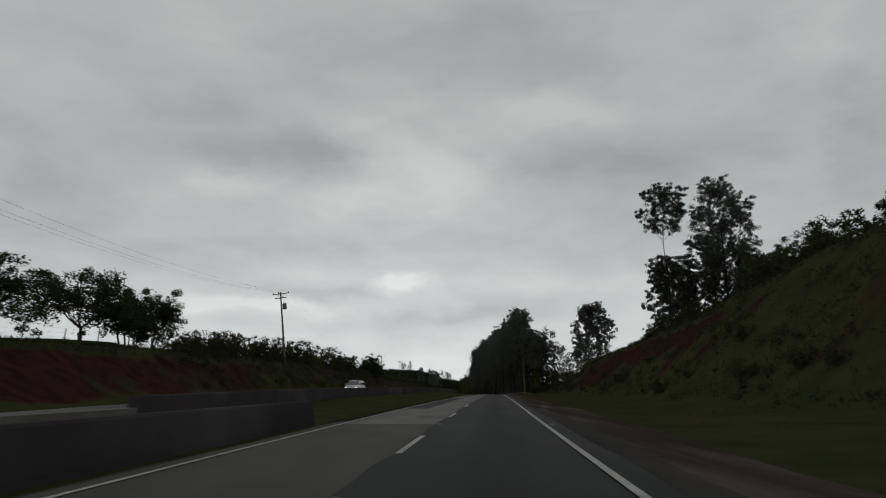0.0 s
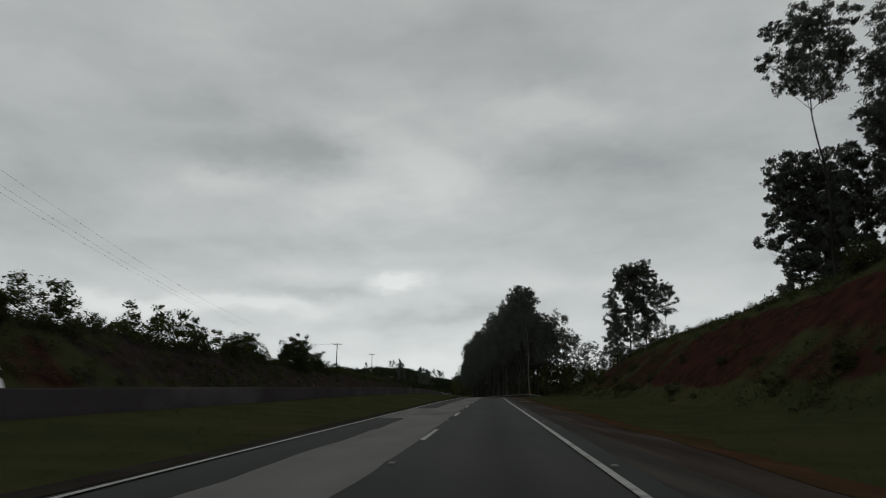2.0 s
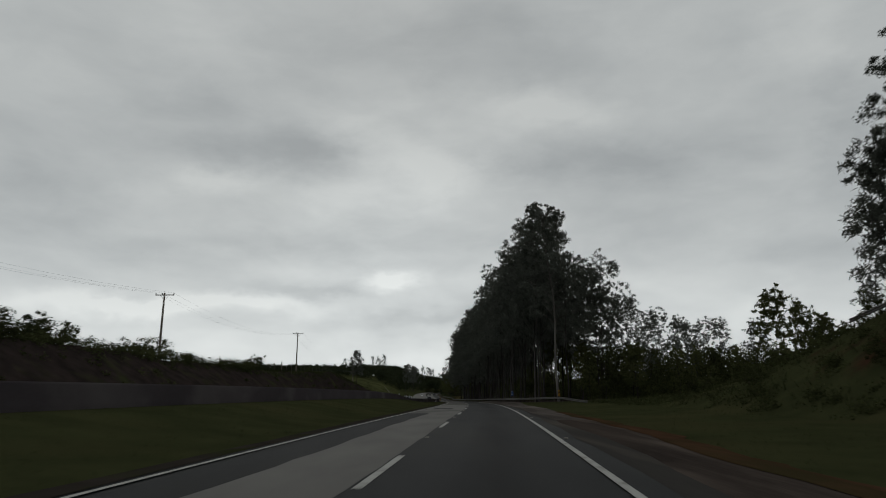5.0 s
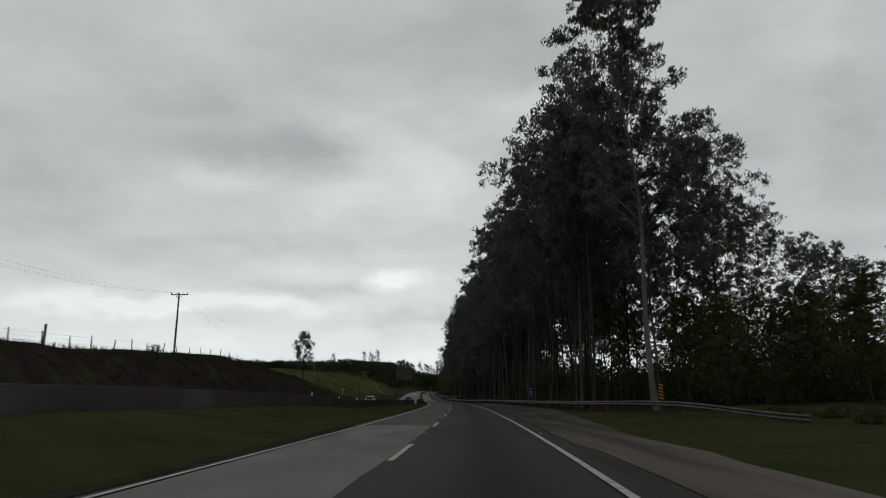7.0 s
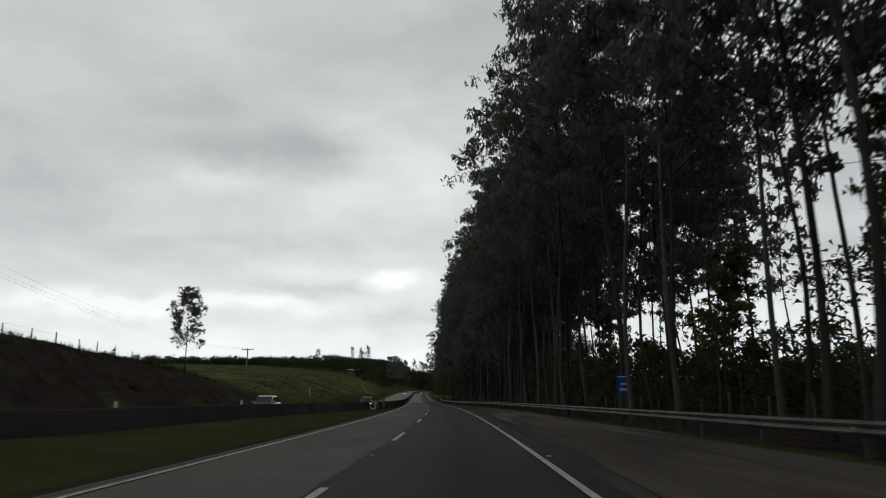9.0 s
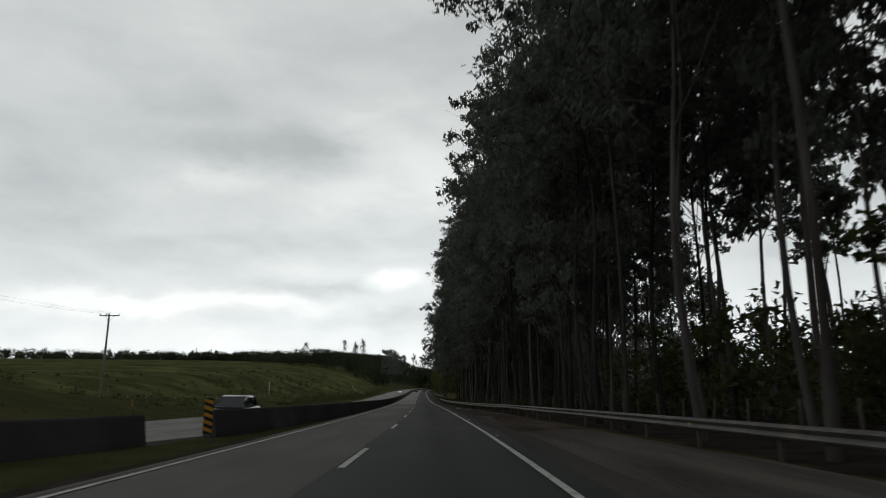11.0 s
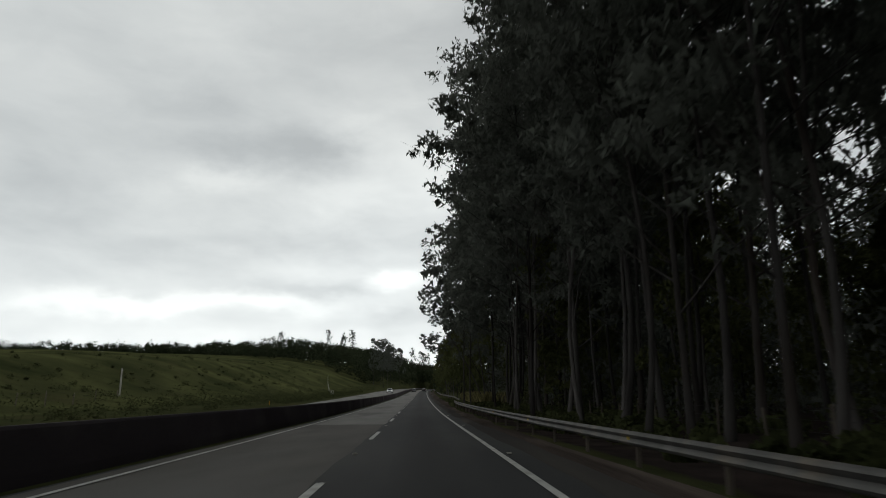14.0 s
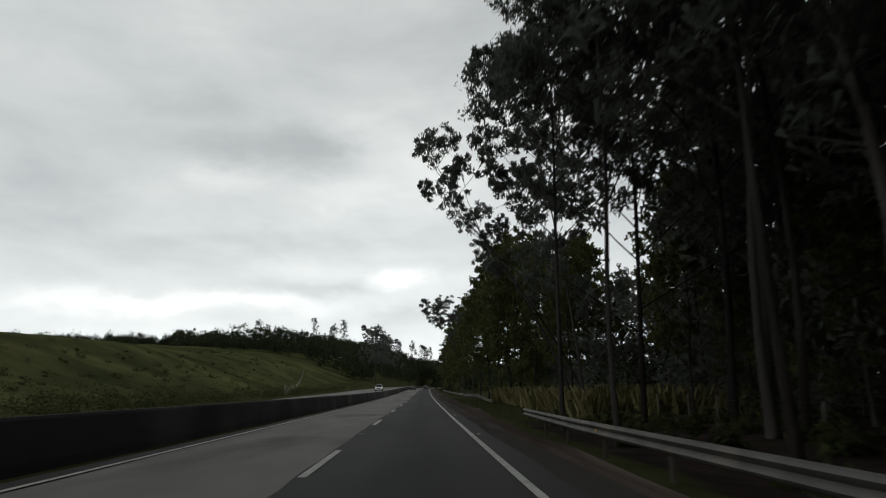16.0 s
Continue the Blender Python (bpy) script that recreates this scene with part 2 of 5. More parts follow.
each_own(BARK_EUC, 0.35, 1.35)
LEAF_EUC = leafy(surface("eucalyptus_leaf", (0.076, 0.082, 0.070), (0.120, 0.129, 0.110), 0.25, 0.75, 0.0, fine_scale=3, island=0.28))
LEAF_GREEN = leafy(surface("broad_leaf", (0.030, 0.038, 0.018), (0.052, 0.064, 0.028), 0.3, 0.7, 0.0, fine_scale=3, island=0.45))
LEAF_BUSH = leafy(surface("bush_leaf", (0.034, 0.040, 0.018), (0.062, 0.069, 0.029), 0.3, 0.75, 0.0, fine_scale=3, island=0.45))
LEAF_YOUNG = leafy(surface("young_eucalyptus_leaf", (0.052, 0.058, 0.024), (0.090, 0.096, 0.040), 0.3, 0.75, 0.0, fine_scale=3, island=0.4))
LEAF_FAR = leafy(surface("shaded_wood_leaf", (0.024, 0.030, 0.017), (0.046, 0.056, 0.030), 0.05, 0.8, 0.0, fine_scale=1, island=0.4))
GRASS_BLADE = surface("grass_blade", (0.023, 0.029, 0.012), (0.044, 0.050, 0.021), 0.4, 0.8, 0.0, fine_scale=4, island=0.25)
DRY_GRASS = surface("dry_tall_grass", (0.11, 0.10, 0.045), (0.20, 0.175, 0.085), 0.5, 0.85, 0.0, fine_scale=4, island=0.35)


def ground_material():
    """Grass, with bare red earth where the mesh attribute 'bare' says that the cut bank has lost its turf, and litter under the grove."""
    m = surface("grass_ground", (0.031, 0.035, 0.016), (0.049, 0.053, 0.024), 0.45, 0.95, 0.8, fine_scale=14, c3=(0.052, 0.051, 0.024), c3_scale=0.11, bump_dist=0.08)
    nt = m.node_tree
    b = nt.nodes["Principled BSDF"]
    green = b.inputs["Base Color"].links[0].from_socket
    geo = nt.nodes.new("ShaderNodeNewGeometry")

    def layer(col, attribute, dark, pale, scale, tone_scale=0.9):
        at = nt.nodes.new("ShaderNodeAttribute")
        at.attribute_name = attribute
        n = nt.nodes.new("ShaderNodeTexNoise")
        n.inputs["Scale"].default_value, n.inputs["Detail"].default_value = scale, 6.0
        nt.links.new(geo.outputs["Position"], n.inputs["Vector"])
        a = nt.nodes.new("ShaderNodeMath")
        a.operation = "ADD"
        nt.links.new(at.outputs["Fac"], a.inputs[0])
        nt.links.new(n.outputs["Fac"], a.inputs[1])
        r = nt.nodes.new("ShaderNodeMapRange")
        r.inputs[1].default_value, r.inputs[2].default_value = 0.92, 1.12
        nt.links.new(a.outputs[0], r.inputs[0])
        n2 = nt.nodes.new("ShaderNodeTexNoise")
        n2.inputs["Scale"].default_value, n2.inputs["Detail"].default_value = tone_scale, 8.0
        nt.links.new(geo.outputs["Position"], n2.inputs["Vector"])
        tone = nt.nodes.new("ShaderNodeMix")
        tone.data_type = "RGBA"
        spread_n = nt.nodes.new("ShaderNodeMapRange")
        spread_n.inputs[1].default_value, spread_n.inputs[2].default_value = 0.28, 0.72
        nt.links.new(n2.outputs["Fac"], spread_n.inputs[0])
        nt.links.new(spread_n.outputs[0], tone.inputs[0])
        tone.inputs[6].default_value, tone.inputs[7].default_value = (*dark, 1), (*pale, 1)
        x = nt.nodes.new("ShaderNodeMix")
        x.data_type = "RGBA"
        nt.links.new(r.outputs[0], x.inputs[0])
        nt.links.new(col, x.inputs[6])
        nt.links.new(tone.outputs[2], x.inputs[7])
        return x.outputs[2]

    col = layer(green, "pasture", (0.024, 0.029, 0.013), (0.084, 0.088, 0.036), 0.06, 0.09)
    col = layer(col, "litter", (0.021, 0.017, 0.016), (0.040, 0.031, 0.028), 0.35)
    col = layer(col, "bare", (0.018, 0.012, 0.010), (0.056, 0.023, 0.016), 0.22)
    nt.links.new(col, b.inputs["Base Color"])
    return m


GROUND = ground_material()

# ---- the plan: a centre line (the dashed line), s metres along it, a metres to its right ----
KNOT = 30.0
STATION, SHEAR = 1.3308, 0.165      # metres of road to one station; how far the stations of high ground lie ahead, for each metre of its height
HEADING = [5.07, 5.89, 6.01, 5.83, 6.51, 5.81, 3.67, 2.17, 0.34, -1.64, -2.2, -2.87, -2.46, -2.14, -2.2, -1.91, -1.82, -1.48, -0.81, 0.6, 2.4, 4.2, 5.5]
SLOPE = [0.38, 0.24, -0.04, -0.14, -0.31, -0.84, -1.18, -1.23, -1.22, -1.34, -1.28, -1.15, -0.63, -0.47, -0.24, 0.04, 0.26, 0.31, 0.22, 0.2, 0.15, 0.1, 0.1]
EDGE_L, EDGE_R, DASH, DASH_LENGTH = -3.845, 3.703, 12.0, 3.64
STEP = 2.0
DASH_A = [(0, -0.18), (110, -0.16), (165, -0.35), (195, -0.38), (285, -0.08), (340, 0.12), (600, 0.15)]


def through_knots(values, x):
    k = np.arange(len(values)) * KNOT
    v = np.array(values)
    i = np.clip(np.searchsorted(k, x) - 1, 0, len(k) - 2)
    u = np.clip((x - k[i]) / KNOT, 0, 1)
    m = np.gradient(v, k) * KNOT
    return (2 * u**3 - 3 * u**2 + 1) * v[i] + (u**3 - 2 * u**2 + u) * m[i] + (-2 * u**3 + 3 * u**2) * v[i + 1] + (u**3 - u**2) * m[i + 1]


LINE_S = np.arange(-200, 1400, STEP)
LINE_H = np.radians(through_knots(HEADING, LINE_S))
grade = np.tan(np.radians(through_knots(SLOPE, LINE_S)))
grade = np.where(LINE_S > 560, 0.002, grade)
LINE_X, LINE_Y, LINE_Z = (np.cumsum(v) * STEP for v in (np.sin(LINE_H), STATION * np.cos(LINE_H) + SHEAR * grade, 1.0174 * grade))
LINE_H = np.arctan(np.tan(LINE_H) / STATION)
ZERO = int(np.searchsorted(LINE_S, 0))
LINE_X, LINE_Y, LINE_Z = LINE_X - LINE_X[ZERO], LINE_Y - LINE_Y[ZERO], LINE_Z - LINE_Z[ZERO]
MEAN_H = radians(1.1)


def on_line(s, a):
    """Plan position and road level at s, a; far to the sides the stations run parallel."""
    h, x, y, z = (np.interp(s, LINE_S, v) for v in (LINE_H, LINE_X, LINE_Y, LINE_Z))
    w = np.clip((np.abs(a) - 60) / 200, 0, 1)
    h = h * (1 - w) + MEAN_H * w
    return x + a * np.cos(h), y - a * np.sin(h), z


def smooth(x, lo, hi):
    u = np.clip((x - lo) / (hi - lo), 0, 1)
    return u * u * (3 - 2 * u)


def bend(s, rows):
    return np.interp(s, [r[0] for r in rows], [r[1] for r in rows])


BARRIER_A = [(-100, -8.2), (14, -8.2), (28, -10.6), (45, -12.5), (230, -12.4), (242, -11.0), (262, -5.9), (275, -5.3), (1400, -5.3)]
MEDIAN_Z = [(-100, 0.1), (10, 0.25), (50, 0.45), (100, 0.75), (176, 0.9), (195, 0.75), (217, 0.1), (260, 0.0), (1400, 0.0)]
OPPOSITE_Z = [(-100, 0.0), (378, 0.0), (425, 0.45), (480, 0.7), (1400, 0.7)]    # the other carriageway climbs above ours
CREST_R = [(-100, 13.0), (20, 12.6), (36, 12.0), (70, 10.2), (100, 9.2), (120, 8.9), (137, 8.0), (147, 6.2), (156, 3.4), (166, 1.5), (180, 0.8), (206, 0.5), (230, 0.2), (1400, 0.2)]
VERGE_R = [(175, 0.0), (190, 0.22), (225, 0.17), (250, 0.14), (283, 0.04), (300, -0.06), (325, -0.12), (380, -0.12), (400, 0.0)]
LEFT_A = [-29, -35, -45, -60, -90, -150, -400]
LEFT_Z = {
    -100: [4.3, 4.8, 5.0, 5.2, 6, 7, 8], 30: [4.3, 4.8, 5.0, 5.2, 6, 7, 8], 45: [4.8, 5.3, 5.6, 6, 7, 8, 8], 75: [5.8, 6.2, 6.5, 7, 8, 8, 8],
    105: [5.2, 5.5, 5.8, 6.4, 7, 8, 8], 130: [4.5, 4.8, 5.2, 6, 7, 8, 8], 170: [4.6, 5, 5.5, 6, 7, 8, 8], 192: [4.9, 5.2, 5.5, 6, 7, 8, 8],
    220: [6.3, 6.6, 6.5, 6.5, 7, 8, 9], 238: [5.3, 5.8, 6, 6.2, 7, 8, 9], 256: [4.4, 5, 5.4, 6, 7, 9, 10], 275: [2.4, 3.6, 5, 6.2, 8, 9, 10],
    300: [0.3, 0.6, 1.6, 4.2, 6, 7, 8], 350: [0.0, 0.2, 1.4, 5.8, 7.0, 8, 9], 400: [0.0, 0.3, 2.2, 8.4, 9.7, 10.3, 10.8],
    450: [0.4, 1.2, 4.5, 10.7, 13.2, 14, 14], 520: [1.6, 3.4, 7.5, 11, 14, 15, 16], 600: [2, 4, 7, 10, 13, 15, 18], 1400: [2, 4, 7, 10, 13, 15, 18],
}


def rise(s, a):
    """Height of the ground over the road's level."""
    s, a = np.broadcast_arrays(np.asarray(s, float), np.asarray(a, float))
    out = np.full(s.shape, -0.06)
    # right side: verge, cut slope, hilltop
    crest = bend(s, CREST_R)
    right = np.where(a < 17, -0.06 + 0.30 * smooth(a, 7.5, 16.5), 0)
    u = np.clip((a - 16.5) / 11.5, 0, 1)
    right = np.where(a >= 16.5, 0.24 + (crest - 0.24) * (u * 0.86 + 0.14 * u * u * (3 - 2 * u)), right)
    right = np.where(a > 28, crest + (a - 28) * 0.03 * smooth(crest, 0.5, 6), right)
    right = right + bend(s, VERGE_R) * smooth(a, 5.4, 8.0)
    out = np.where(a > 5, right, out)
    # left side: median, the other carriageway, bank or hill
    bar, mid = bend(s, BARRIER_A), bend(s, MEDIAN_Z)
    left = -0.06 + (mid + 0.02) * smooth(-a, 5.0, np.maximum(-bar - 0.6, 5.6))
    keys = sorted(LEFT_Z)
    table = [np.interp(s, keys, [LEFT_Z[k][i] for k in keys]) for i in range(len(LEFT_A))]
    mid = mid + bend(s, OPPOSITE_Z)
    road_end = bar - 9.4
    foot = bar - 11.2
    bank = mid - 0.05
    pts = [(foot, mid + 0.05)] + [(np.full(s.shape, float(LEFT_A[i])), table[i]) for i in range(len(LEFT_A))]
    hill = np.where(a < road_end, bank, left)
    for (a0, z0), (a1, z1) in zip(pts, pts[1:]):
        a1 = np.minimum(a1, a0 - 1)
        u = np.clip((a - a0) / (a1 - a0), 0, 1)
        hill = np.where(a < a0, z0 + (z1 - z0) * u, hill)
    hill = np.where((a < bar - 0.5) & (a > road_end), mid - 0.06, hill)
    out = np.where(a < -4.6, np.where(a < bar, hill, left), out)
    # the wooded rise across the valley
    x, y, _ = on_line(s, a)
    y = y / STATION
    ridge = 8 * smooth(y, 470, 640) * smooth(-x + 14, 0, 60) + 10 * smooth(y, 560, 720) * smooth(x - 30, 0, 60)
    ridge = ridge + 8 * smooth(y, 640, 720) * smooth(x, -80, 10) * (1 - smooth(x, 10, 60))
    return out + ridge


def on_ground(s, a):
    x, y, z = on_line(s, a)
    r = rise(s, a)
    return x, y + SHEAR * r, z + r


def place(s, a, over=0.0):
    x, y, z = on_ground(s, a)
    return Vector((float(x), float(y), float(z + over)))


def level(s, a, over=0.0):
    x, y, z = on_line(s, a)
    return Vector((float(x), float(y + SHEAR * over), float(z + over)))


def heading(s):
    return float(np.interp(s, LINE_S, LINE_H))


# ---- mesh helpers ----
def mesh(name, verts, faces, material=None, shade=False):
    me = bpy.data.meshes.new(name)
    me.from_pydata([tuple(v) for v in verts], [], faces)
    if material:
        me.materials.append(material)
    if shade:
        me.polygons.foreach_set("use_smooth", [True] * len(me.polygons))
    me.update()
    return me


def quads(name, v, material):
    """A mesh of separate faces from an (n, corners, 3) array."""
    n, c = v.shape[:2]
    me = bpy.data.meshes.new(name)
    me.vertices.add(c * n)
    me.vertices.foreach_set("co", np.asarray(v, np.float32).reshape(-1))
    me.loops.add(c * n)
    me.loops.foreach_set("vertex_index", np.arange(c * n, dtype=np.int32))
    me.polygons.add(n)
    me.polygons.foreach_set("loop_start", np.arange(0, c * n, c, dtype=np.int32))
    me.materials.append(material)
    me.update(calc_edges=True)
    return me


def part(name, data, parent, label=""):
    ob = new(name, data)
    ob.parent = parent
    return tagged(ob, label)


def bm_mesh(name, bm, material, shade=False):
    me = bpy.data.meshes.new(name)
    bmesh.ops.recalc_face_normals(bm, faces=bm.faces)
    bm.to_mesh(me)
    bm.free()
    me.materials.append(material)
    if shade:
        me.polygons.foreach_set("use_smooth", [True] * len(me.polygons))
    return me


def box_mesh(name, size, material, centre=(0, 0, 0), bevel=0.0, turn=None):
    bm = bmesh.new()
    bmesh.ops.create_cube(bm, size=1.0, matrix=Matrix.Translation(centre) @ (turn or Matrix()) @ Matrix.Diagonal((*size, 1)))
    if bevel:
        bmesh.ops.bevel(bm, geom=bm.edges[:], offset=bevel, segments=2, affect="EDGES")
    return bm_mesh(name, bm, material)


def tube(points, radii, sides=8):
    """Vertices and faces of a tapered tube along points."""
    pts = [Vector(p) for p in points]
    verts, faces = [], []
    for i, p in enumerate(pts):
        d = (pts[min(i + 1, len(pts) - 1)] - pts[max(i - 1, 0)]).normalized()
        u = d.orthogonal().normalized() if abs(d.z) < 0.95 else Vector((1, 0, 0)).cross(d).normalized()
        w = d.cross(u)
        for k in range(sides):
            t = 2 * math.pi * k / sides
            verts.append(p + (u * math.cos(t) + w * math.sin(t)) * radii[i])
    for i in range(len(pts) - 1):
        for k in range(sides):
            b, c = i * sides + k, i * sides + (k + 1) % sides
            faces.append((b, c, c + sides, b + sides))
    faces.append(tuple(range((len(pts) - 1) * sides, len(pts) * sides)))
    return verts, faces


def join_tubes(tubes):
    verts, faces = [], []
    for v, f in tubes:
        o = len(verts)
        verts += v
        faces += [tuple(i + o for i in q) for q in f]
    return verts, faces


def strip(name, stations, sections, material, over=0.0):
    """A ribbon along the line: sections(s) gives the (a, z) pairs across it at s, from left to right."""
    verts, faces, n = [], [], None
    for i, s in enumerate(stations):
        sec = sections(s)
        n = len(sec)
        for a, z in sec:
            x, y, zz = on_line(s, a)
            verts.append((float(x), float(y), float(zz) + z + over))
        if i:
            b = (i - 1) * n
            faces += [(b + k, b + k + 1, b + n + k + 1, b + n + k) for k in range(n - 1)]
    return mesh(name, verts, faces, material)


def wobble(s, seed, size=0.15, length=3.0):
    return size * (noise.noise((s / length, seed * 7.7, 0.3)) + 0.5 * noise.noise((s / length * 3.1, seed * 3.3, 1.7)))


# ---- ground ----
def build_ground():
    ss = np.concatenate([np.arange(-190, -20, 10), np.arange(-20, 430, 2.5), np.arange(430, 760, 8), np.arange(760, 1390, 40), [1390]])
    aa = np.concatenate([[-2600, -1800, -1200, -800, -560, -400, -300, -230, -180, -150], np.arange(-130, -40, 6), np.arange(-40, -3, 0.9), [0], np.arange(4.5, 31, 0.9), np.arange(33, 60, 4), np.arange(66, 160, 12), [200, 300, 420, 600, 900, 1300, 1900, 2600]])
    S, A = np.meshgrid(ss, aa, indexing="ij")
    X, Y, Z = on_line(S, A)
    R = rise(S, A)
    lump = np.array([[noise.noise((x * 0.11, y * 0.11, 0.0)) * 0.5 + noise.noise((x * 0.33, y * 0.33, 4.0)) * 0.22 for x, y in zip(rx, ry)] for rx, ry in zip(X, Y)])
    bar = bend(S, BARRIER_A)
    rough = np.where(A > 16, smooth(A, 16, 20), 0.12 * smooth(A, 7, 10)) + np.where(A < bar - 11, smooth(-A, -bar + 11, -bar + 14), 0.10 * smooth(-A, 5, 7) * (A > bar + 1.0))
    gully = np.array([[noise.noise((s * 0.30, a * 0.05, 9.0)) for s, a in zip(rs, ra)] for rs, ra in zip(S, A)])
    cut = np.exp(-((A - 22.5) / 4.5) ** 2) * smooth(bend(S, CREST_R), 2, 6)
    R = R + lump * rough * 0.9 + gully * cut * 0.75
    R = np.where((A > -4.6) & (A < 5.8), -0.35, R)
    R = np.where((A < bar - 0.3) & (A > bar - 9.0), np.minimum(R, bend(S, MEDIAN_Z) - 0.3), R)
    far = smooth(np.abs(A), 500, 2400) * 25 + smooth(S, 900, 1390) * 8
    V = np.stack([X, Y + SHEAR * R, Z + R + far], -1)
    # stretch the last row out to the horizon
    V[-1, :, 1] += 2600
    V[0, :, 1] -= 600
    n, m = S.shape
    idx = np.arange(n * m).reshape(n, m)
    faces = np.stack([idx[:-1, :-1], idx[:-1, 1:], idx[1:, 1:], idx[1:, :-1]], -1).reshape(-1, 4)
    me = mesh("ground", V.reshape(-1, 3).tolist(), faces.tolist(), GROUND, True)
    crest = bend(S, CREST_R)
    face = smooth(A, 17.5, 19.0) * (1 - smooth(A, 25.0, 27.0)) * smooth(crest, 4.0, 7.5)
    bare_r = face * (0.37 + 0.10 * smooth(A, 20.0, 22.5) * smooth(S, 20, 50) + 0.40 * smooth(S, 77, 82) * (1 - smooth(S, 96, 102)) + 0.16 * smooth(S, 96, 102) * (1 - smooth(S, 135, 148)))
    bare_r = bare_r + 0.35 * np.exp(-((S - 72) / 4.0) ** 2 - ((A - 19.3) / 1.6) ** 2) + 0.22 * smooth(A, 21.5, 22.5) * (1 - smooth(A, 25.0, 26.0)) * smooth(S, 45, 52) * (1 - smooth(S, 78, 84))
    bare_l = smooth(-A, -bar + 10.6, -bar + 12.0) * (1 - smooth(-A, 27.6, 29.2)) * (0.70 - 0.22 * smooth(S, 40, 62)) * (1 - smooth(S, 78, 98)) + 0.25 * smooth(-A, -bar + 11, -bar + 12.5) * (1 - smooth(-A, 26, 28)) * smooth(S, 140, 160) * (1 - smooth(S, 215, 240))
    litter = smooth(A, bend(S, [(150, 12.0), (190, 9.5), (300, 6.8), (330, 5.6), (390, 6.0)]), bend(S, [(150, 14.0), (190, 11.5), (300, 7.8), (330, 6.6), (390, 7.5)])) * (1 - smooth(A, 48, 60)) * smooth(S, 178, 196) * (1 - smooth(S, 372, 384)) * 0.75 + smooth(-A, -bar + 10.6, -bar + 12.0) * (1 - smooth(-A, 29, 32)) * smooth(S, 60, 90) * (1 - smooth(S, 255, 275)) * 0.66
    pasture = smooth(-A, 19, 30) * smooth(S, 268, 300) * 0.62
    for name, values in (("bare", bare_r + bare_l), ("litter", litter), ("pasture", pasture)):
        me.attributes.new(name, "FLOAT", "POINT").data.foreach_set("value", values.reshape(-1).astype(np.float32))
    tagged(new("ground", me), "dark green roadside grass with bare red earth on the cut banks", "ground", kind="structure")


build_ground()

# ---- the roads ----
def verge_edge(s):
    return bend(s, [(150, 6.95), (180, 7.4), (205, 9.4), (225, 8.8), (250, 8.2), (283, 7.8), (300, 6.9), (312, 6.2), (325, 5.75), (375, 5.8), (395, 6.6)])


ROAD_S = np.concatenate([np.arange(-60, 560, 2.0), np.arange(560, 1000, 10)])
ROAD_A = (-4.55, -4.45, -3.3, -2.7, -2.0, -1.3, -0.7, -0.05, 0.45, 1.0, 1.45, 1.9, 2.35, 2.8, 3.3, 5.05, 5.2)
ROAD_OIL = (0, 0, 0, 0.5, 0.8, 0.5, 0, 0, 0, 0, 0.6, 1.0, 0.6, 0, 0, 0, 0)


def road_section(s):
    cut = []
    for k, a in enumerate(ROAD_A):
        side = wobble(s, 1, 0.12) if k == 1 else wobble(s, 2, 0.12) if a == 5.05 else 0.0
        cut.append((a + side, -0.30 if k in (0, len(ROAD_A) - 1) else -0.004 * abs(a)))
    return cut


def stained(m):
    """Darkens a material along the lanes' oily middles, unevenly."""
    nt = m.node_tree
    b = nt.nodes["Principled BSDF"]
    at = nt.nodes.new("ShaderNodeAttribute")
    at.attribute_name = "oil"
    geo = nt.nodes.new("ShaderNodeNewGeometry")
    mp = nt.nodes.new("ShaderNodeMapping")
    mp.inputs["Scale"].default_value = (1.2, 0.12, 1)
    n = nt.nodes.new("ShaderNodeTexNoise")
    n.inputs["Scale"].default_value, n.inputs["Detail"].default_value = 0.8, 4.0
    nt.links.new(geo.outputs["Position"], mp.inputs["Vector"])
    nt.links.new(mp.outputs[0], n.inputs["Vector"])
    amount = nt.nodes.new("ShaderNodeMath")
    amount.operation = "MULTIPLY"
    nt.links.new(at.outputs["Fac"], amount.inputs[0])
    nt.links.new(n.outputs["Fac"], amount.inputs[1])
    x = nt.nodes.new("ShaderNodeMix")
    x.data_type = "RGBA"
    nt.links.new(amount.outputs[0], x.inputs[0])
    nt.links.new(b.inputs["Base Color"].links[0].from_socket, x.inputs[6])
    x.inputs[7].default_value = (0.012, 0.012, 0.012, 1)
    nt.links.new(x.outputs[2], b.inputs["Base Color"])


stained(ASPHALT_NEW)
road_mesh = strip("road", ROAD_S, road_section, ASPHALT_NEW)
road_mesh.attributes.new("oil", "FLOAT", "POINT").data.foreach_set("value", np.tile(np.array(ROAD_OIL, np.float32), len(ROAD_S)))
tagged(new("road", road_mesh), "two-lane asphalt carriageway, dark and patched", "road", kind="structure")
tagged(new("road_shoulder", strip("road_shoulder", ROAD_S, lambda s: [(4.35 + wobble(s, 3, 0.18), -0.0175), (5.6 + wobble(s, 4, 0.25, 2.0), -0.0225)], SHOULDER, 0.004)), "dusty dark asphalt shoulder beside the white edge line", "road shoulder", kind="structure")
GRAVEL_PALE = surface("pale_pinkish_gravel", (0.046, 0.040, 0.036), (0.108, 0.095, 0.086), 0.9, 0.95, 0.7, fine_scale=16, c3=(0.135, 0.118, 0.106), c3_scale=0.4, bump_dist=0.04, stretch=(1.0, 0.10, 1), c3_low=0.50, c3_high=0.66)


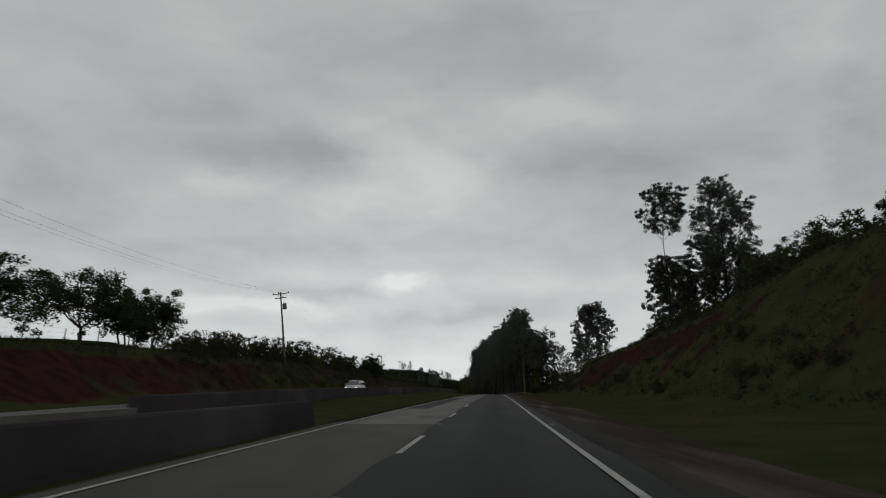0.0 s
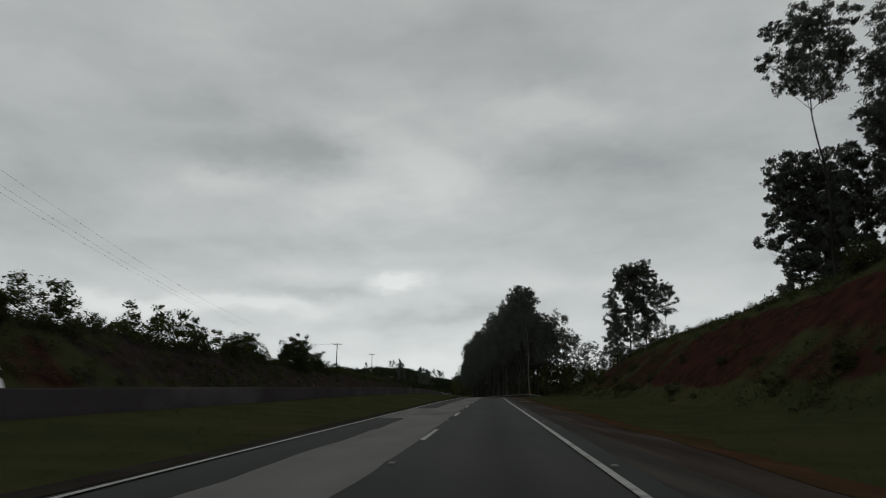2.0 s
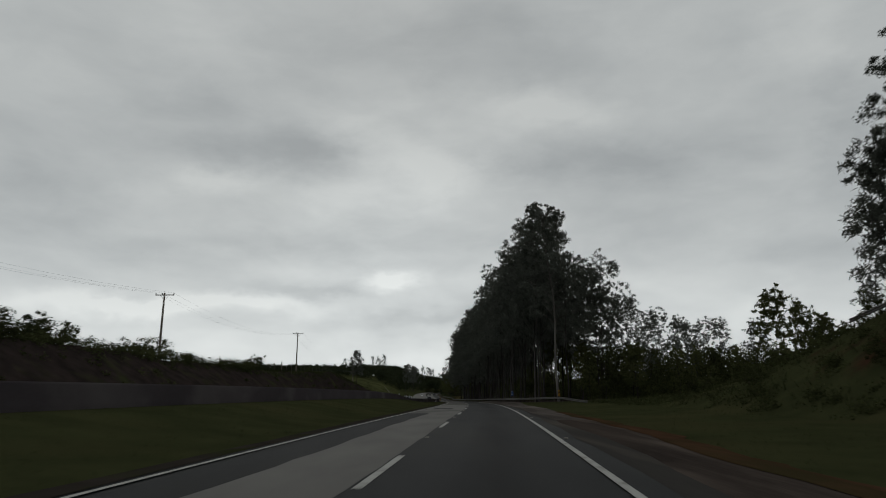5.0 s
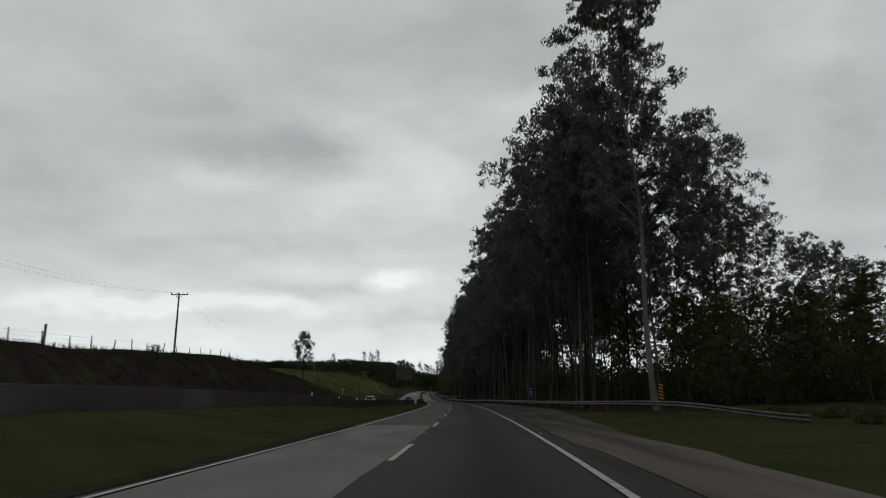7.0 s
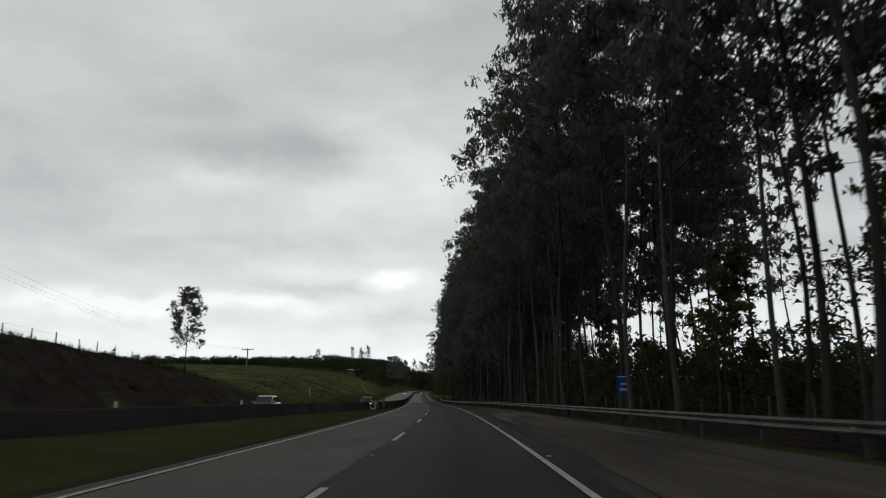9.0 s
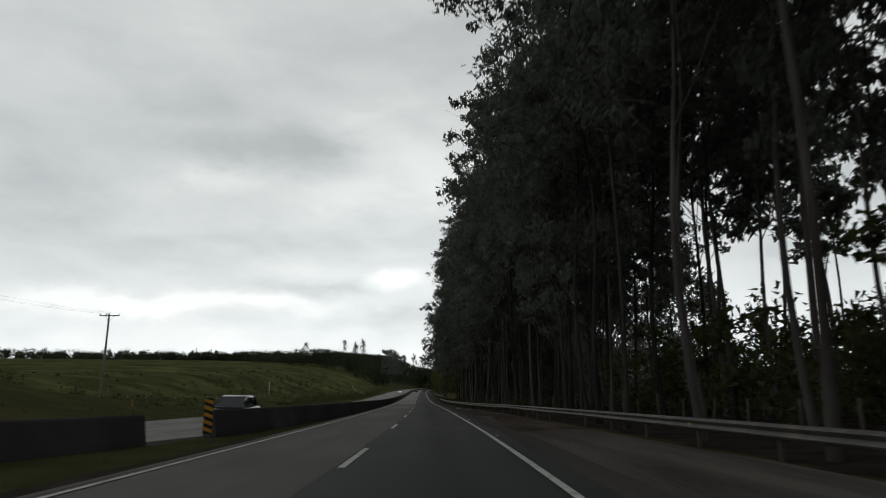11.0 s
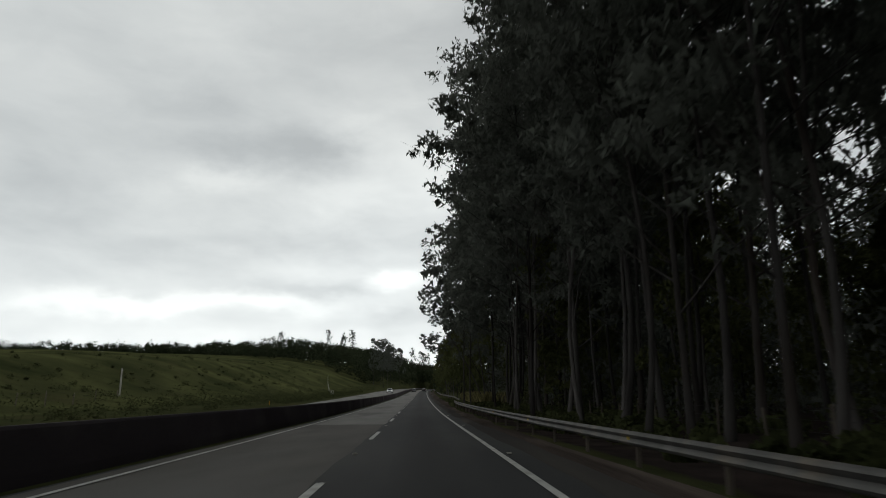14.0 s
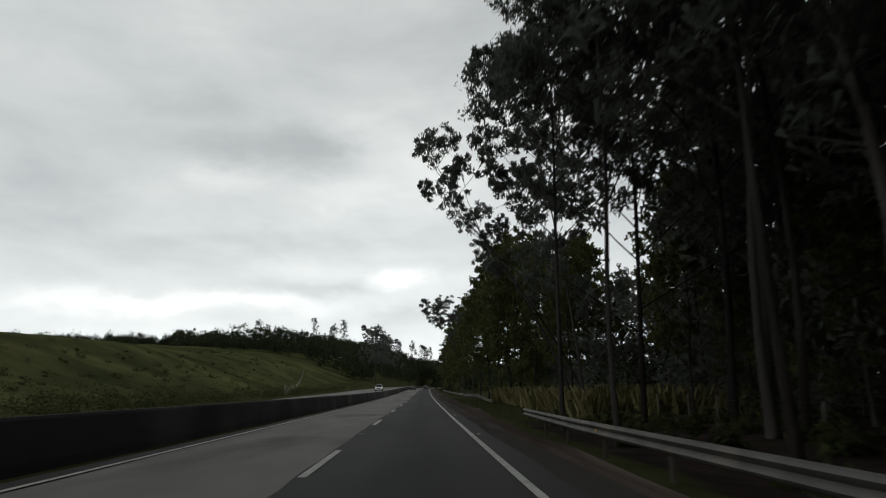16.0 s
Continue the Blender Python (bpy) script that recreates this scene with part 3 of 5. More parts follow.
def gravel_section(s):
    """From the shoulder to the grass, on the verge's own level."""
    wide = float(smooth(s, 130, 150) * (1 - smooth(s, 205, 225)))
    edge = verge_edge(s) + wobble(s, 6, 0.4, 6.0)
    inner = 5.15 + wobble(s, 5, 0.3, 7.0) - 0.55 * wide
    cut = [(inner, -0.0225 + 0.014 * wide)]
    for u in (0.3, 0.6, 0.85, 1.0):
        a = inner + (edge - inner) * u
        cut.append((a, max(-0.012, float(rise(s, a)) + 0.075 - 0.03 * u)))
    return cut + [(edge + 0.4, float(rise(s, edge + 0.4)) - 0.25)]


for gravel_s, gravel_m in ((ROAD_S[ROAD_S <= 138], GRAVEL), (ROAD_S[(ROAD_S >= 138) & (ROAD_S <= 262)], GRAVEL_PALE), (ROAD_S[ROAD_S >= 262], GRAVEL)):
    tagged(new("gravel_shoulder", strip("gravel_shoulder", gravel_s, gravel_section, gravel_m, 0.008)), "pinkish gravel and dirt along the shoulder", "gravel shoulder", kind="structure")
RED_DIRT = surface("washed_out_red_dirt", (0.042, 0.024, 0.015), (0.080, 0.045, 0.026), 1.1, 0.95, 0.7, fine_scale=14, c3=(0.040, 0.032, 0.016), c3_scale=0.7, bump_dist=0.04, stretch=(1, 0.3, 1), c3_low=0.46, c3_high=0.62)
tagged(new("dirt_strip", strip("dirt_strip", np.arange(40, 150, 1.0), lambda s: [(verge_edge(s) + wobble(s, 6, 0.4, 6.0) + o + wobble(s, 44 + k, 0.18, 2.0) * k, max(-0.03, float(rise(s, verge_edge(s) + o)) + z)) for k, (o, z) in enumerate(((-0.42, 0.06), (-0.05, 0.085), (0.30, 0.06), (0.5, -0.06)))], RED_DIRT, 0.012)), "washed-out reddish dirt between the shoulder and the grass", "dirt strip", kind="structure")


DIRT = surface("dark_roadside_dirt", (0.024, 0.021, 0.018), (0.044, 0.038, 0.032), 0.8, 0.95, 0.6, fine_scale=18, c3=(0.030, 0.034, 0.014), c3_scale=0.5, bump_dist=0.03)
tagged(new("dirt_strip", strip("dirt_strip", np.arange(22, 262, 1.5), lambda s: [(-5.2, -0.16), (-4.75 + wobble(s, 31, 0.2, 5.0), -0.02), (-4.12 + wobble(s, 32, 0.10, 4.0), -0.010)], DIRT, 0.007)), "dark dirt between the edge line and the median grass", "dirt strip", kind="structure")


def bed(s):
    b, z = bend(s, BARRIER_A), bend(s, MEDIAN_Z) + bend(s, OPPOSITE_Z)
    return [(b - 9.9, z - 0.35), (b - 9.7 + wobble(s, 8, 0.2), z), (b - 0.2, z + 0.02), (b - 0.1, z - 0.35)]


tagged(new("opposite_road", strip("opposite_road", ROAD_S, bed, ASPHALT_PALE)), "pale grey asphalt carriageway for oncoming traffic", "road", kind="structure")


def patch(s0, s1, a0, a1, material, label, seed, over):
    st = np.arange(s0, s1 + 0.1, 1.0)

    def sec(s):
        return [(a0 + wobble(s, seed, 0.16 if a0 > -3.5 else 0.02), -0.008), ((a0 + a1) / 2, -0.003), (a1 + bend(s, DASH_A) + wobble(s, seed + 1, 0.10, 1.6), 0.0)]
    tagged(new("asphalt_patch", strip("asphalt_patch", st, sec, material, over)), label, "asphalt patch", kind="structure")


patch(-60, 20, -4.3, -0.15, ASPHALT_OLD, "worn grey asphalt surface of the left lane", 10, 0.004)
patch(20, 33, -3.75, -0.12, ASPHALT_PALE, "pale worn asphalt patch in the left lane", 11, 0.005)
patch(33, 70, -2.35, -0.12, ASPHALT_PALE, "pale worn asphalt strip beside the dashed line", 13, 0.005)
patch(70, 82, -3.75, -0.12, ASPHALT_PALE, "pale worn asphalt patch in the left lane", 15, 0.005)
patch(82, 146, -2.35, -0.12, ASPHALT_PALE, "pale worn asphalt strip beside the dashed line", 17, 0.005)
patch(146, 181, -3.75, -0.12, ASPHALT_PALE, "pale worn asphalt patch in the left lane", 19, 0.005)
patch(155.5, 161, -3.3, -1.2, ASPHALT_PATCH, "dark repair patch on the pale lane", 21, 0.009)
patch(181, 333, -4.3, -0.15, ASPHALT_OLD, "worn grey asphalt surface of the left lane", 23, 0.004)
patch(333, 620, -3.75, -0.12, ASPHALT_PALE, "pale worn asphalt surface of the left lane", 25, 0.005)


def painted(name, stations, a, width, label, over=0.012, shift=((0, 0.0), (1, 0.0))):
    return tagged(new(name, strip(name, stations, lambda s: [(a + bend(s, shift) - width / 2, 0.0), (a + bend(s, shift) + width / 2, 0.0)], PAINT, over)), label, "road marking", kind="structure")


painted("edge_line_left", ROAD_S, EDGE_L, 0.12, "white painted edge line beside the median")
painted("edge_line_right", ROAD_S, EDGE_R, 0.15, "white painted edge line beside the shoulder")
k0 = int(-48 / DASH)
for k in range(k0, 52):
    st = np.linspace(k * DASH, k * DASH + DASH_LENGTH, 4)
    ob = painted("lane_dash", st, 0.0, 0.15, "white painted lane dash on the asphalt", shift=DASH_A)
    ob["group"] = "lane dashes"
STUD = box_mesh("road_stud", (0.12, 0.10, 0.03), POST_PALE, (0, 0, 0.015), 0.008)
for k in range(k0, 40):
    s = k * DASH + 7.8
    for a in (0.02 + bend(s, DASH_A), EDGE_R + 0.25):
        ob = new("road_stud", STUD)
        ob.matrix_basis = Matrix.Translation(level(s, a, 0.004)) @ pose(0, 0, 0, 0, 0, -math.degrees(heading(s)))
        tagged(ob, "small pale reflective road stud on the asphalt", "road stud", "road studs", "structure")

# ---- barriers and rails ----
def swept(name, stations, line_a, profile, material, base_z, caps=True):
    """A closed profile of (offset, z) pairs carried along the line at line_a(s), standing at base_z(s)."""
    verts, faces, n = [], [], len(profile)
    for s in stations:
        for o, z in profile:
            x, y, zz = on_line(s, line_a(s) + o)
            verts.append((float(x), float(y) + SHEAR * base_z(s), float(zz) + base_z(s) + z))
    for i in range(len(stations) - 1):
        for k in range(n):
            b, c = i * n + k, i * n + (k + 1) % n
            faces.append((b, b + n, c + n, c))
    if caps:
        faces += [tuple(range(n)), tuple(reversed(range((len(stations) - 1) * n, len(stations) * n)))]
    return mesh(name, verts, faces, material)


JERSEY = [(-0.24, -0.25), (-0.22, 0.10), (-0.12, 0.80), (-0.09, 0.86), (0.09, 0.86), (0.12, 0.80), (0.22, 0.10), (0.24, -0.25)]


def barrier(s0, s1, line_a, base_z, label, profile=JERSEY):
    st = np.arange(s0, s1 + 0.01, 2.0)
    return tagged(new("concrete_barrier", swept("concrete_barrier", st, line_a, profile, CONCRETE, base_z)), label, "concrete barrier", kind="structure")


barrier(-60, 20.5, lambda s: -5.15, lambda s: 0.0, "dark concrete barrier close beside the edge line")
barrier(15, 258, lambda s: bend(s, BARRIER_A), lambda s: bend(s, MEDIAN_Z), "dark mottled concrete barrier along the grass median")
barrier(260, 900, lambda s: bend(s, BARRIER_A), lambda s: 0.0, "dark mottled concrete median barrier beside the edge line", [(o, z * 1.08) for o, z in JERSEY])
cap = swept("coping", np.arange(-60, 17.1, 1.0), lambda s: bend(s, BARRIER_A) - 0.1, [(-0.25, 0), (-0.25, 0.55), (0.25, 0.55), (0.25, 0)], CONCRETE_LIGHT, lambda s: 0.25)
tagged(new("concrete_kerb_wall", cap), "low grey concrete kerb wall of the other carriageway", "kerb wall", kind="structure")

W_BEAM = [(0.0, 0.0), (0.045, 0.03), (0.075, 0.07), (0.045, 0.11), (0.0, 0.155), (0.045, 0.20), (0.075, 0.24), (0.045, 0.28), (0.0, 0.31)]
RAIL_A = [(178, 15.4), (189, 13.0), (200, 11.0), (212, 9.8), (225, 9.4), (250, 8.6), (283, 8.2), (300, 7.3), (312, 6.5), (325, 6.2), (365, 6.2), (374, 6.6)]
RAIL_POST = box_mesh("post", (0.08, 0.10, 0.95), BARK_DARK, (0, 0, 0.18), 0.01)
STUB = box_mesh("reflector", (0.02, 0.05, 0.06), surface("yellow_reflector", (0.45, 0.31, 0.03), (0.55, 0.40, 0.05), 5.0, 0.4, 0.0), (0, 0, 0))


def guardrail(s0, s1, line_a, base_z, label, step=3.0, reflectors=False):
    thing = new("guardrail")
    profile = [(-o, z) for o, z in W_BEAM] + [(-o + 0.012, z) for o, z in reversed(W_BEAM)]
    st = np.arange(s0, s1 + 0.01, 1.0)
    drop = lambda s: base_z(s) + 0.44 - 0.40 * float(1 - smooth(s, s0, s0 + 9.0)) * (1 if reflectors else 0)
    part("beam", swept("beam", st, line_a, profile, STEEL, drop), thing, "galvanised steel W-beam")
    for i, s in enumerate(np.arange(s0 + 2, s1, step)):
        p = part("post", RAIL_POST, thing)
        p.matrix_basis = Matrix.Translation(level(s, line_a(s) + 0.09, base_z(s) - 0.02 + min(0, drop(s) - base_z(s) - 0.44))) @ pose(0, 0, 0, 0, 0, -math.degrees(heading(s)))
        if reflectors and i % 3 == 1:
            r = part("reflector", STUB, thing, "small yellow reflector")
            r.matrix_basis = Matrix.Translation(level(s, line_a(s) - 0.09, drop(s) + 0.155)) @ pose(0, 0, 0, 0, 0, -math.degrees(heading(s)))
    return tagged(thing, label, "guardrail")


guardrail(178, 373, lambda s: bend(s, RAIL_A), lambda s: float(rise(s, bend(s, RAIL_A))), "galvanised steel guardrail beside the eucalyptus grove", reflectors=True)
guardrail(404, 540, lambda s: bend(s, [(404, 9.6), (420, 8.4), (450, 7.6), (540, 7.2)]), lambda s: 0.0, "galvanised steel guardrail farther along the road", reflectors=True)
HILL_RAIL_A = [(104, 27.4), (165, 27.0)]
guardrail(117, 147, lambda s: bend(s, HILL_RAIL_A), lambda s: float(rise(s, bend(s, HILL_RAIL_A))) - 0.1, "steel guardrail along the crest of the cut slope")

# ---- trees ----
HEIGHT = {}      # of each tree shape, by its trunk's mesh


def leaf_quads(rng, centres, radii, count, length, width, droop):
    """Pointed leaves scattered in clumps: (n, 3, 3)."""
    n = len(centres)
    which = np.repeat(np.arange(n), count)
    m = len(which)
    d = rng.normal(size=(m, 3))
    d /= np.linalg.norm(d, axis=1)[:, None]
    r = rng.random(m) ** 0.55
    c = centres[which] + d * (r * radii[which])[:, None] * np.array([1, 1, 0.75])
    u = rng.normal(size=(m, 3))
    u[:, 2] -= droop
    u /= np.linalg.norm(u, axis=1)[:, None]
    w = np.cross(u, rng.normal(size=(m, 3)))
    w /= np.linalg.norm(w, axis=1)[:, None]
    ln = length * rng.uniform(0.6, 1.3, m)[:, None]
    wd = width * rng.uniform(0.6, 1.3, m)[:, None]
    return np.stack([c - u * ln / 2 + w * wd / 2, c - u * ln / 2 - w * wd / 2, c + u * ln / 2], 1)


def limb(p, d, length, rng, bendy=0.25, lift=0.1, n=5):
    pts = [Vector(p)]
    d = Vector(d).normalized()
    for _ in range(n):
        d = (d + Vector(rng.normal(size=3)) * bendy * 0.35 + Vector((0, 0, lift))).normalized()
        pts.append(pts[-1] + d * length / n)
    return pts


def eucalyptus(seed, tall, bare=0.45, spread=0.14, lean=0.0, girth=None, clump=1.15, leaves=58, branches=22, leaf=0.42, slim=0.30, lite=False, foliage=None, bark=None):
    """Tall straight trunk, rising limbs, hanging leaf clumps. Returns the tree as an Empty with trunk and crown."""
    rng = np.random.default_rng(seed)
    girth = girth or tall * 0.0047
    n = 12
    sway = rng.normal(size=(2, 3)) * tall * 0.006
    path = []
    for i in range(n + 1):
        u = i / n
        x = lean * tall * u ** 1.4 + sway[0, 0] * math.sin(u * 5) + sway[0, 1] * math.sin(u * 9)
        y = sway[1, 0] * math.sin(u * 6) + sway[1, 1] * math.sin(u * 11)
        path.append(Vector((x, y, u * tall)))
    radii = [girth * (1.25 if i == 0 else 1.0 - 0.90 * (i / n) ** 0.9) for i in range(n + 1)]
    twiggy = leaves >= 50
    tubes = [tube(path, radii, 6 if lite else 8)]
    centres, sizes = [], []
    for i in range(branches):
        u = bare + (0.97 - bare) * ((i + rng.random()) / branches) ** 0.9
        f = u * n
        k = min(int(f), n - 1)
        p = path[k].lerp(path[k + 1], f - k)
        az = i * 2.4 + rng.normal() * 0.5
        up = rng.uniform(0.35, 1.1) + 0.6 * (u - bare)
        shape = math.sin(math.pi * min(1.0, 0.25 + 0.75 * (u - bare) / (1 - bare))) ** 0.7
        length = tall * spread * (0.45 + 0.85 * shape) * rng.uniform(0.7, 1.25)
        pts = limb(p, (math.cos(az), math.sin(az), up), length, rng, 0.35, 0.03)
        r0 = max(0.03, radii[k] * 0.42)
        tubes.append(tube(pts, [r0 * (1 - 0.85 * j / (len(pts) - 1)) for j in range(len(pts))], 3 if lite else 4))
        # a bough: tufts over the upper side of a flattened dome at the limb's end
        size = clump * rng.uniform(0.8, 1.35)
        heart = pts[4] + Vector((0, 0, 0.15 * size))
        for j in range(18 if twiggy else 9):
            d = Vector(rng.normal(size=3))
            d.z = d.z * 1.15 + 0.15
            tuft = heart + d.normalized() * size * rng.uniform(0.35 if twiggy else 0.5, 1.25)
            centres.append(tuft)
            sizes.append(size * (rng.uniform(0.20, 0.48) if twiggy else rng.uniform(0.26, 0.58)))
            if twiggy and j % 2:
                tubes.append(tube([pts[3], heart.lerp(tuft, 0.35), tuft], [r0 * 0.28, r0 * 0.2, r0 * 0.06], 3))
        if i % 3 == 0:
            centres.append(pts[2] + Vector(rng.normal(size=3)) * 0.4)
            sizes.append(size * 0.45)
    centres.append(path[-1])
    sizes.append(clump * 0.6)
    v, f = join_tubes(tubes)
    thing = new("eucalyptus_tree")
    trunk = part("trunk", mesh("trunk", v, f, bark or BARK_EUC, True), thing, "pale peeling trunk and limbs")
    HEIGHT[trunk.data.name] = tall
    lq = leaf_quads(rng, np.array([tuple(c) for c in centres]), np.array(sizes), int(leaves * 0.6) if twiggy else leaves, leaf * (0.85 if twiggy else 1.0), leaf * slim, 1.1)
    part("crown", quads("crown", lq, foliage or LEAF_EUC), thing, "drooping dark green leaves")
    return thing


def broadleaf(seed, tall, wide, limbs=26, clump=0.9, leaves=60, leaf=0.26, stem=0.16, material=None, kind="tree", low=0.22, hang=-0.45):
    """A low forking tree or a bush: limbs fan out into an uneven dome of leaf clumps."""
    rng = np.random.default_rng(seed)
    tubes, centres, sizes = [], [], []
    fork = Vector((rng.normal() * 0.05 * tall, rng.normal() * 0.05 * tall, tall * low))
    tubes.append(tube([Vector((0, 0, -0.3)), fork * 0.5, fork], [stem, stem * 0.85, stem * 0.75], 7))
    main = []
    for i in range(5):
        az = 2 * math.pi * (i + rng.random() * 0.6) / 5
        q = fork + Vector((math.cos(az) * wide * 0.2, math.sin(az) * wide * 0.2, tall * rng.uniform(0.2, 0.34)))
        tubes.append(tube([fork, fork.lerp(q, 0.5) + Vector(rng.normal(size=3)) * 0.03 * tall, q], [stem * 0.55, stem * 0.42, stem * 0.3], 6))
        main.append(q)
    for i in range(limbs):
        az, up = rng.uniform(0, 2 * math.pi), rng.uniform(hang, 1.0)
        reach = rng.uniform(0.72, 1.12)
        flat_r = math.sqrt(max(0.0, 1 - up * up * 0.85)) * wide * 0.5 * reach
        tip = Vector((math.cos(az) * flat_r, math.sin(az) * flat_r, tall * (0.48 + 0.44 * up * reach)))
        q = min(main, key=lambda m: (m - tip).length)
        mid = q.lerp(tip, 0.5) + Vector(rng.normal(size=3)) * 0.04 * tall
        tubes.append(tube([q, mid, tip], [stem * 0.28, stem * 0.18, stem * 0.05], 4))
        for p, k in ((tip, 1.0), (mid, 0.85), (tip + Vector(rng.normal(size=3)) * clump * 0.7, 0.7)):
            centres.append(p)
            sizes.append(clump * k * rng.uniform(0.6, 1.15))
    v, f = join_tubes(tubes)
    thing = new(kind)
    part("trunk" if kind == "tree" else "stems", mesh("trunk", v, f, BARK_DARK, True), thing)
    lq = leaf_quads(rng, np.array([tuple(c) for c in centres]), np.array(sizes), int(leaves * 1.6), leaf * 0.85, leaf * 0.5, 0.1)
    part("crown", quads("crown", lq, material or LEAF_GREEN), thing)
    return thing


def ahead(kind_mesh, scale):
    return Vector((0, 0.6 * SHEAR * scale * HEIGHT.get(kind_mesh, 4.0), 0))


def stand(thing, s, a, scale=1.0, turn=0.0, sink=0.15):
    thing.matrix_basis = Matrix.Translation(place(s, a, -sink) + ahead(thing.children[0].data.name, scale)) @ pose(0, 0, 0, 0, 0, turn) @ Matrix.Scale(scale, 4)
    return thing


def again(thing, s, a, scale=1.0, turn=0.0, sink=0.15, tilt=0.0):
    return copy_thing(thing, Matrix.Translation(place(s, a, -sink) + ahead(thing.children[0].data.name, scale)) @ pose(0, 0, 0, tilt, 0, turn) @ Matrix.Scale(scale, 4))


EUC = [eucalyptus(100 + i, 30, bare=b, spread=sp, clump=cl * 1.1, branches=br, leaves=26, leaf=0.48, slim=0.38) for i, (b, sp, cl, br) in enumerate((
    (0.34, 0.22, 1.25, 27), (0.40, 0.21, 1.2, 26), (0.30, 0.22, 1.2, 28), (0.44, 0.22, 1.3, 25), (0.37, 0.20, 1.2, 27), (0.26, 0.20, 1.2, 28)))]
EUC += [eucalyptus(120 + i, 30, bare=b, spread=sp, clump=1.35, branches=20, leaves=18, leaf=0.74, slim=0.38, lite=True) for i, (b, sp) in enumerate(((0.34, 0.14), (0.40, 0.13), (0.28, 0.14), (0.22, 0.13)))]
EUC += [eucalyptus(140 + i, 14, bare=b, spread=0.20, clump=1.05, branches=22, leaves=20, leaf=0.50, slim=0.42, girth=0.11, lite=True, foliage=LEAF_YOUNG) for i, b in enumerate((0.10, 0.18, 0.05))]
EUC += [eucalyptus(160 + i, 30, bare=b, spread=0.215, clump=1.4, branches=31, leaves=24, leaf=0.51, slim=0.38) for i, b in enumerate((0.13, 0.18, 0.23))]
SIZE = [30] * 10 + [14] * 3 + [30] * 3
used = set()


def grove_tree(kind, s, a, tall, turn, label="tall eucalyptus with a pale bare trunk in the roadside grove", group="eucalyptus grove", tilt=0.0, broad=1.0):
    """The first tree of each kind is the built one, the others are copies of it."""
    k = tall / SIZE[kind]
    m = Matrix.Translation(place(s, a, -0.15) + Vector((0, 0.6 * SHEAR * tall, 0))) @ pose(0, 0, 0, tilt, 0, turn)
    if kind not in used:
        used.add(kind)
        t = EUC[kind]
        t.matrix_basis = m
    else:
        wide = k * broad * (0.80 + 0.35 * (turn * 0.37 % 1.0))
        t = copy_thing(EUC[kind], m @ Matrix.Diagonal((wide, wide, k, 1)))
    return tagged(t, label, "tree", group)


def rail_side(s):
    return bend(s, RAIL_A)


rng = np.random.default_rng(5)
for i in range(16):
    grove_tree(i, 262 + 7 * i, rail_side(262 + 7 * i) + 7 + (i % 3) * 4, SIZE[i], 50 * i)
# rows from the guardrail inwards: offset, spacing, first and last station, height, kinds
rows = [(1.6, 4.6, 199, 371, 30.0, (0, 1, 2, 3, 4, 5)), (5.4, 4.4, 203, 369, 30.5, (0, 1, 2, 3, 4, 5)), (8.8, 4.6, 208, 374, 30, (6, 7, 8, 9)), (12.5, 4.8, 214, 381, 29, (6, 7, 8, 9)), (17.0, 6.0, 220, 372, 28, (6, 7, 8, 9)), (22.5, 7.5, 226, 335, 27, (6, 7, 8, 9))]
for r, (off, gap, s0, s1, tall, kinds) in enumerate(rows):
    s = s0 + r * 1.3
    while s < s1:
        open_stretch = r >= 2 and 214 < s < 268 and rng.random() < (0.50 if off > 0.34 * (s - 218) else 0.10) or (off > 12 and 268 < s < 322 and rng.random() < 0.2)
        if not open_stretch:
            young = 6.0 if r >= 2 and s < 236 else 0.0
            k = kinds[int(rng.integers(0, len(kinds)))]
            if s > 266 and r < 3 and rng.random() < 0.6:
                k = 13 + int(rng.integers(0, 3))
            inner = 1.2 * float(smooth(s, 255, 275)) + 1.5 * float(smooth(s, 282, 305)) + 1.0 * float(smooth(s, 325, 340)) if r == 0 else 0.0
            grove_tree(k, s + rng.normal() * 0.7, rail_side(s) + off + inner + rng.normal() * 0.7, tall - young + rng.normal() * 2.0, rng.uniform(0, 360), tilt=rng.normal() * 1.2, broad=1.12 if r == 0 and s > 290 else 1.0)
        s += gap * rng.uniform(0.75, 1.25) * (1.35 if r >= 3 and s > 325 else 1.0)
# low young trees filling the gaps between the trunks
for _ in range(42):
    s = rng.uniform(282, 396)
    grove_tree(10 + int(rng.integers(0, 3)), s, rail_side(s) + rng.uniform(9, 34), rng.uniform(6, 13), rng.uniform(0, 360), "low bushy young eucalyptus between the tall trunks", "young undergrowth trees")
for s, off, h in ((214, 9, 13), (221, 14, 11), (228, 9.5, 9), (236, 13, 7), (260, 14, 12)):
    grove_tree(10 + int(s) % 3, s, rail_side(s) + off, h, s * 41 % 360, "low bushy young eucalyptus between the tall trunks", "young undergrowth trees")
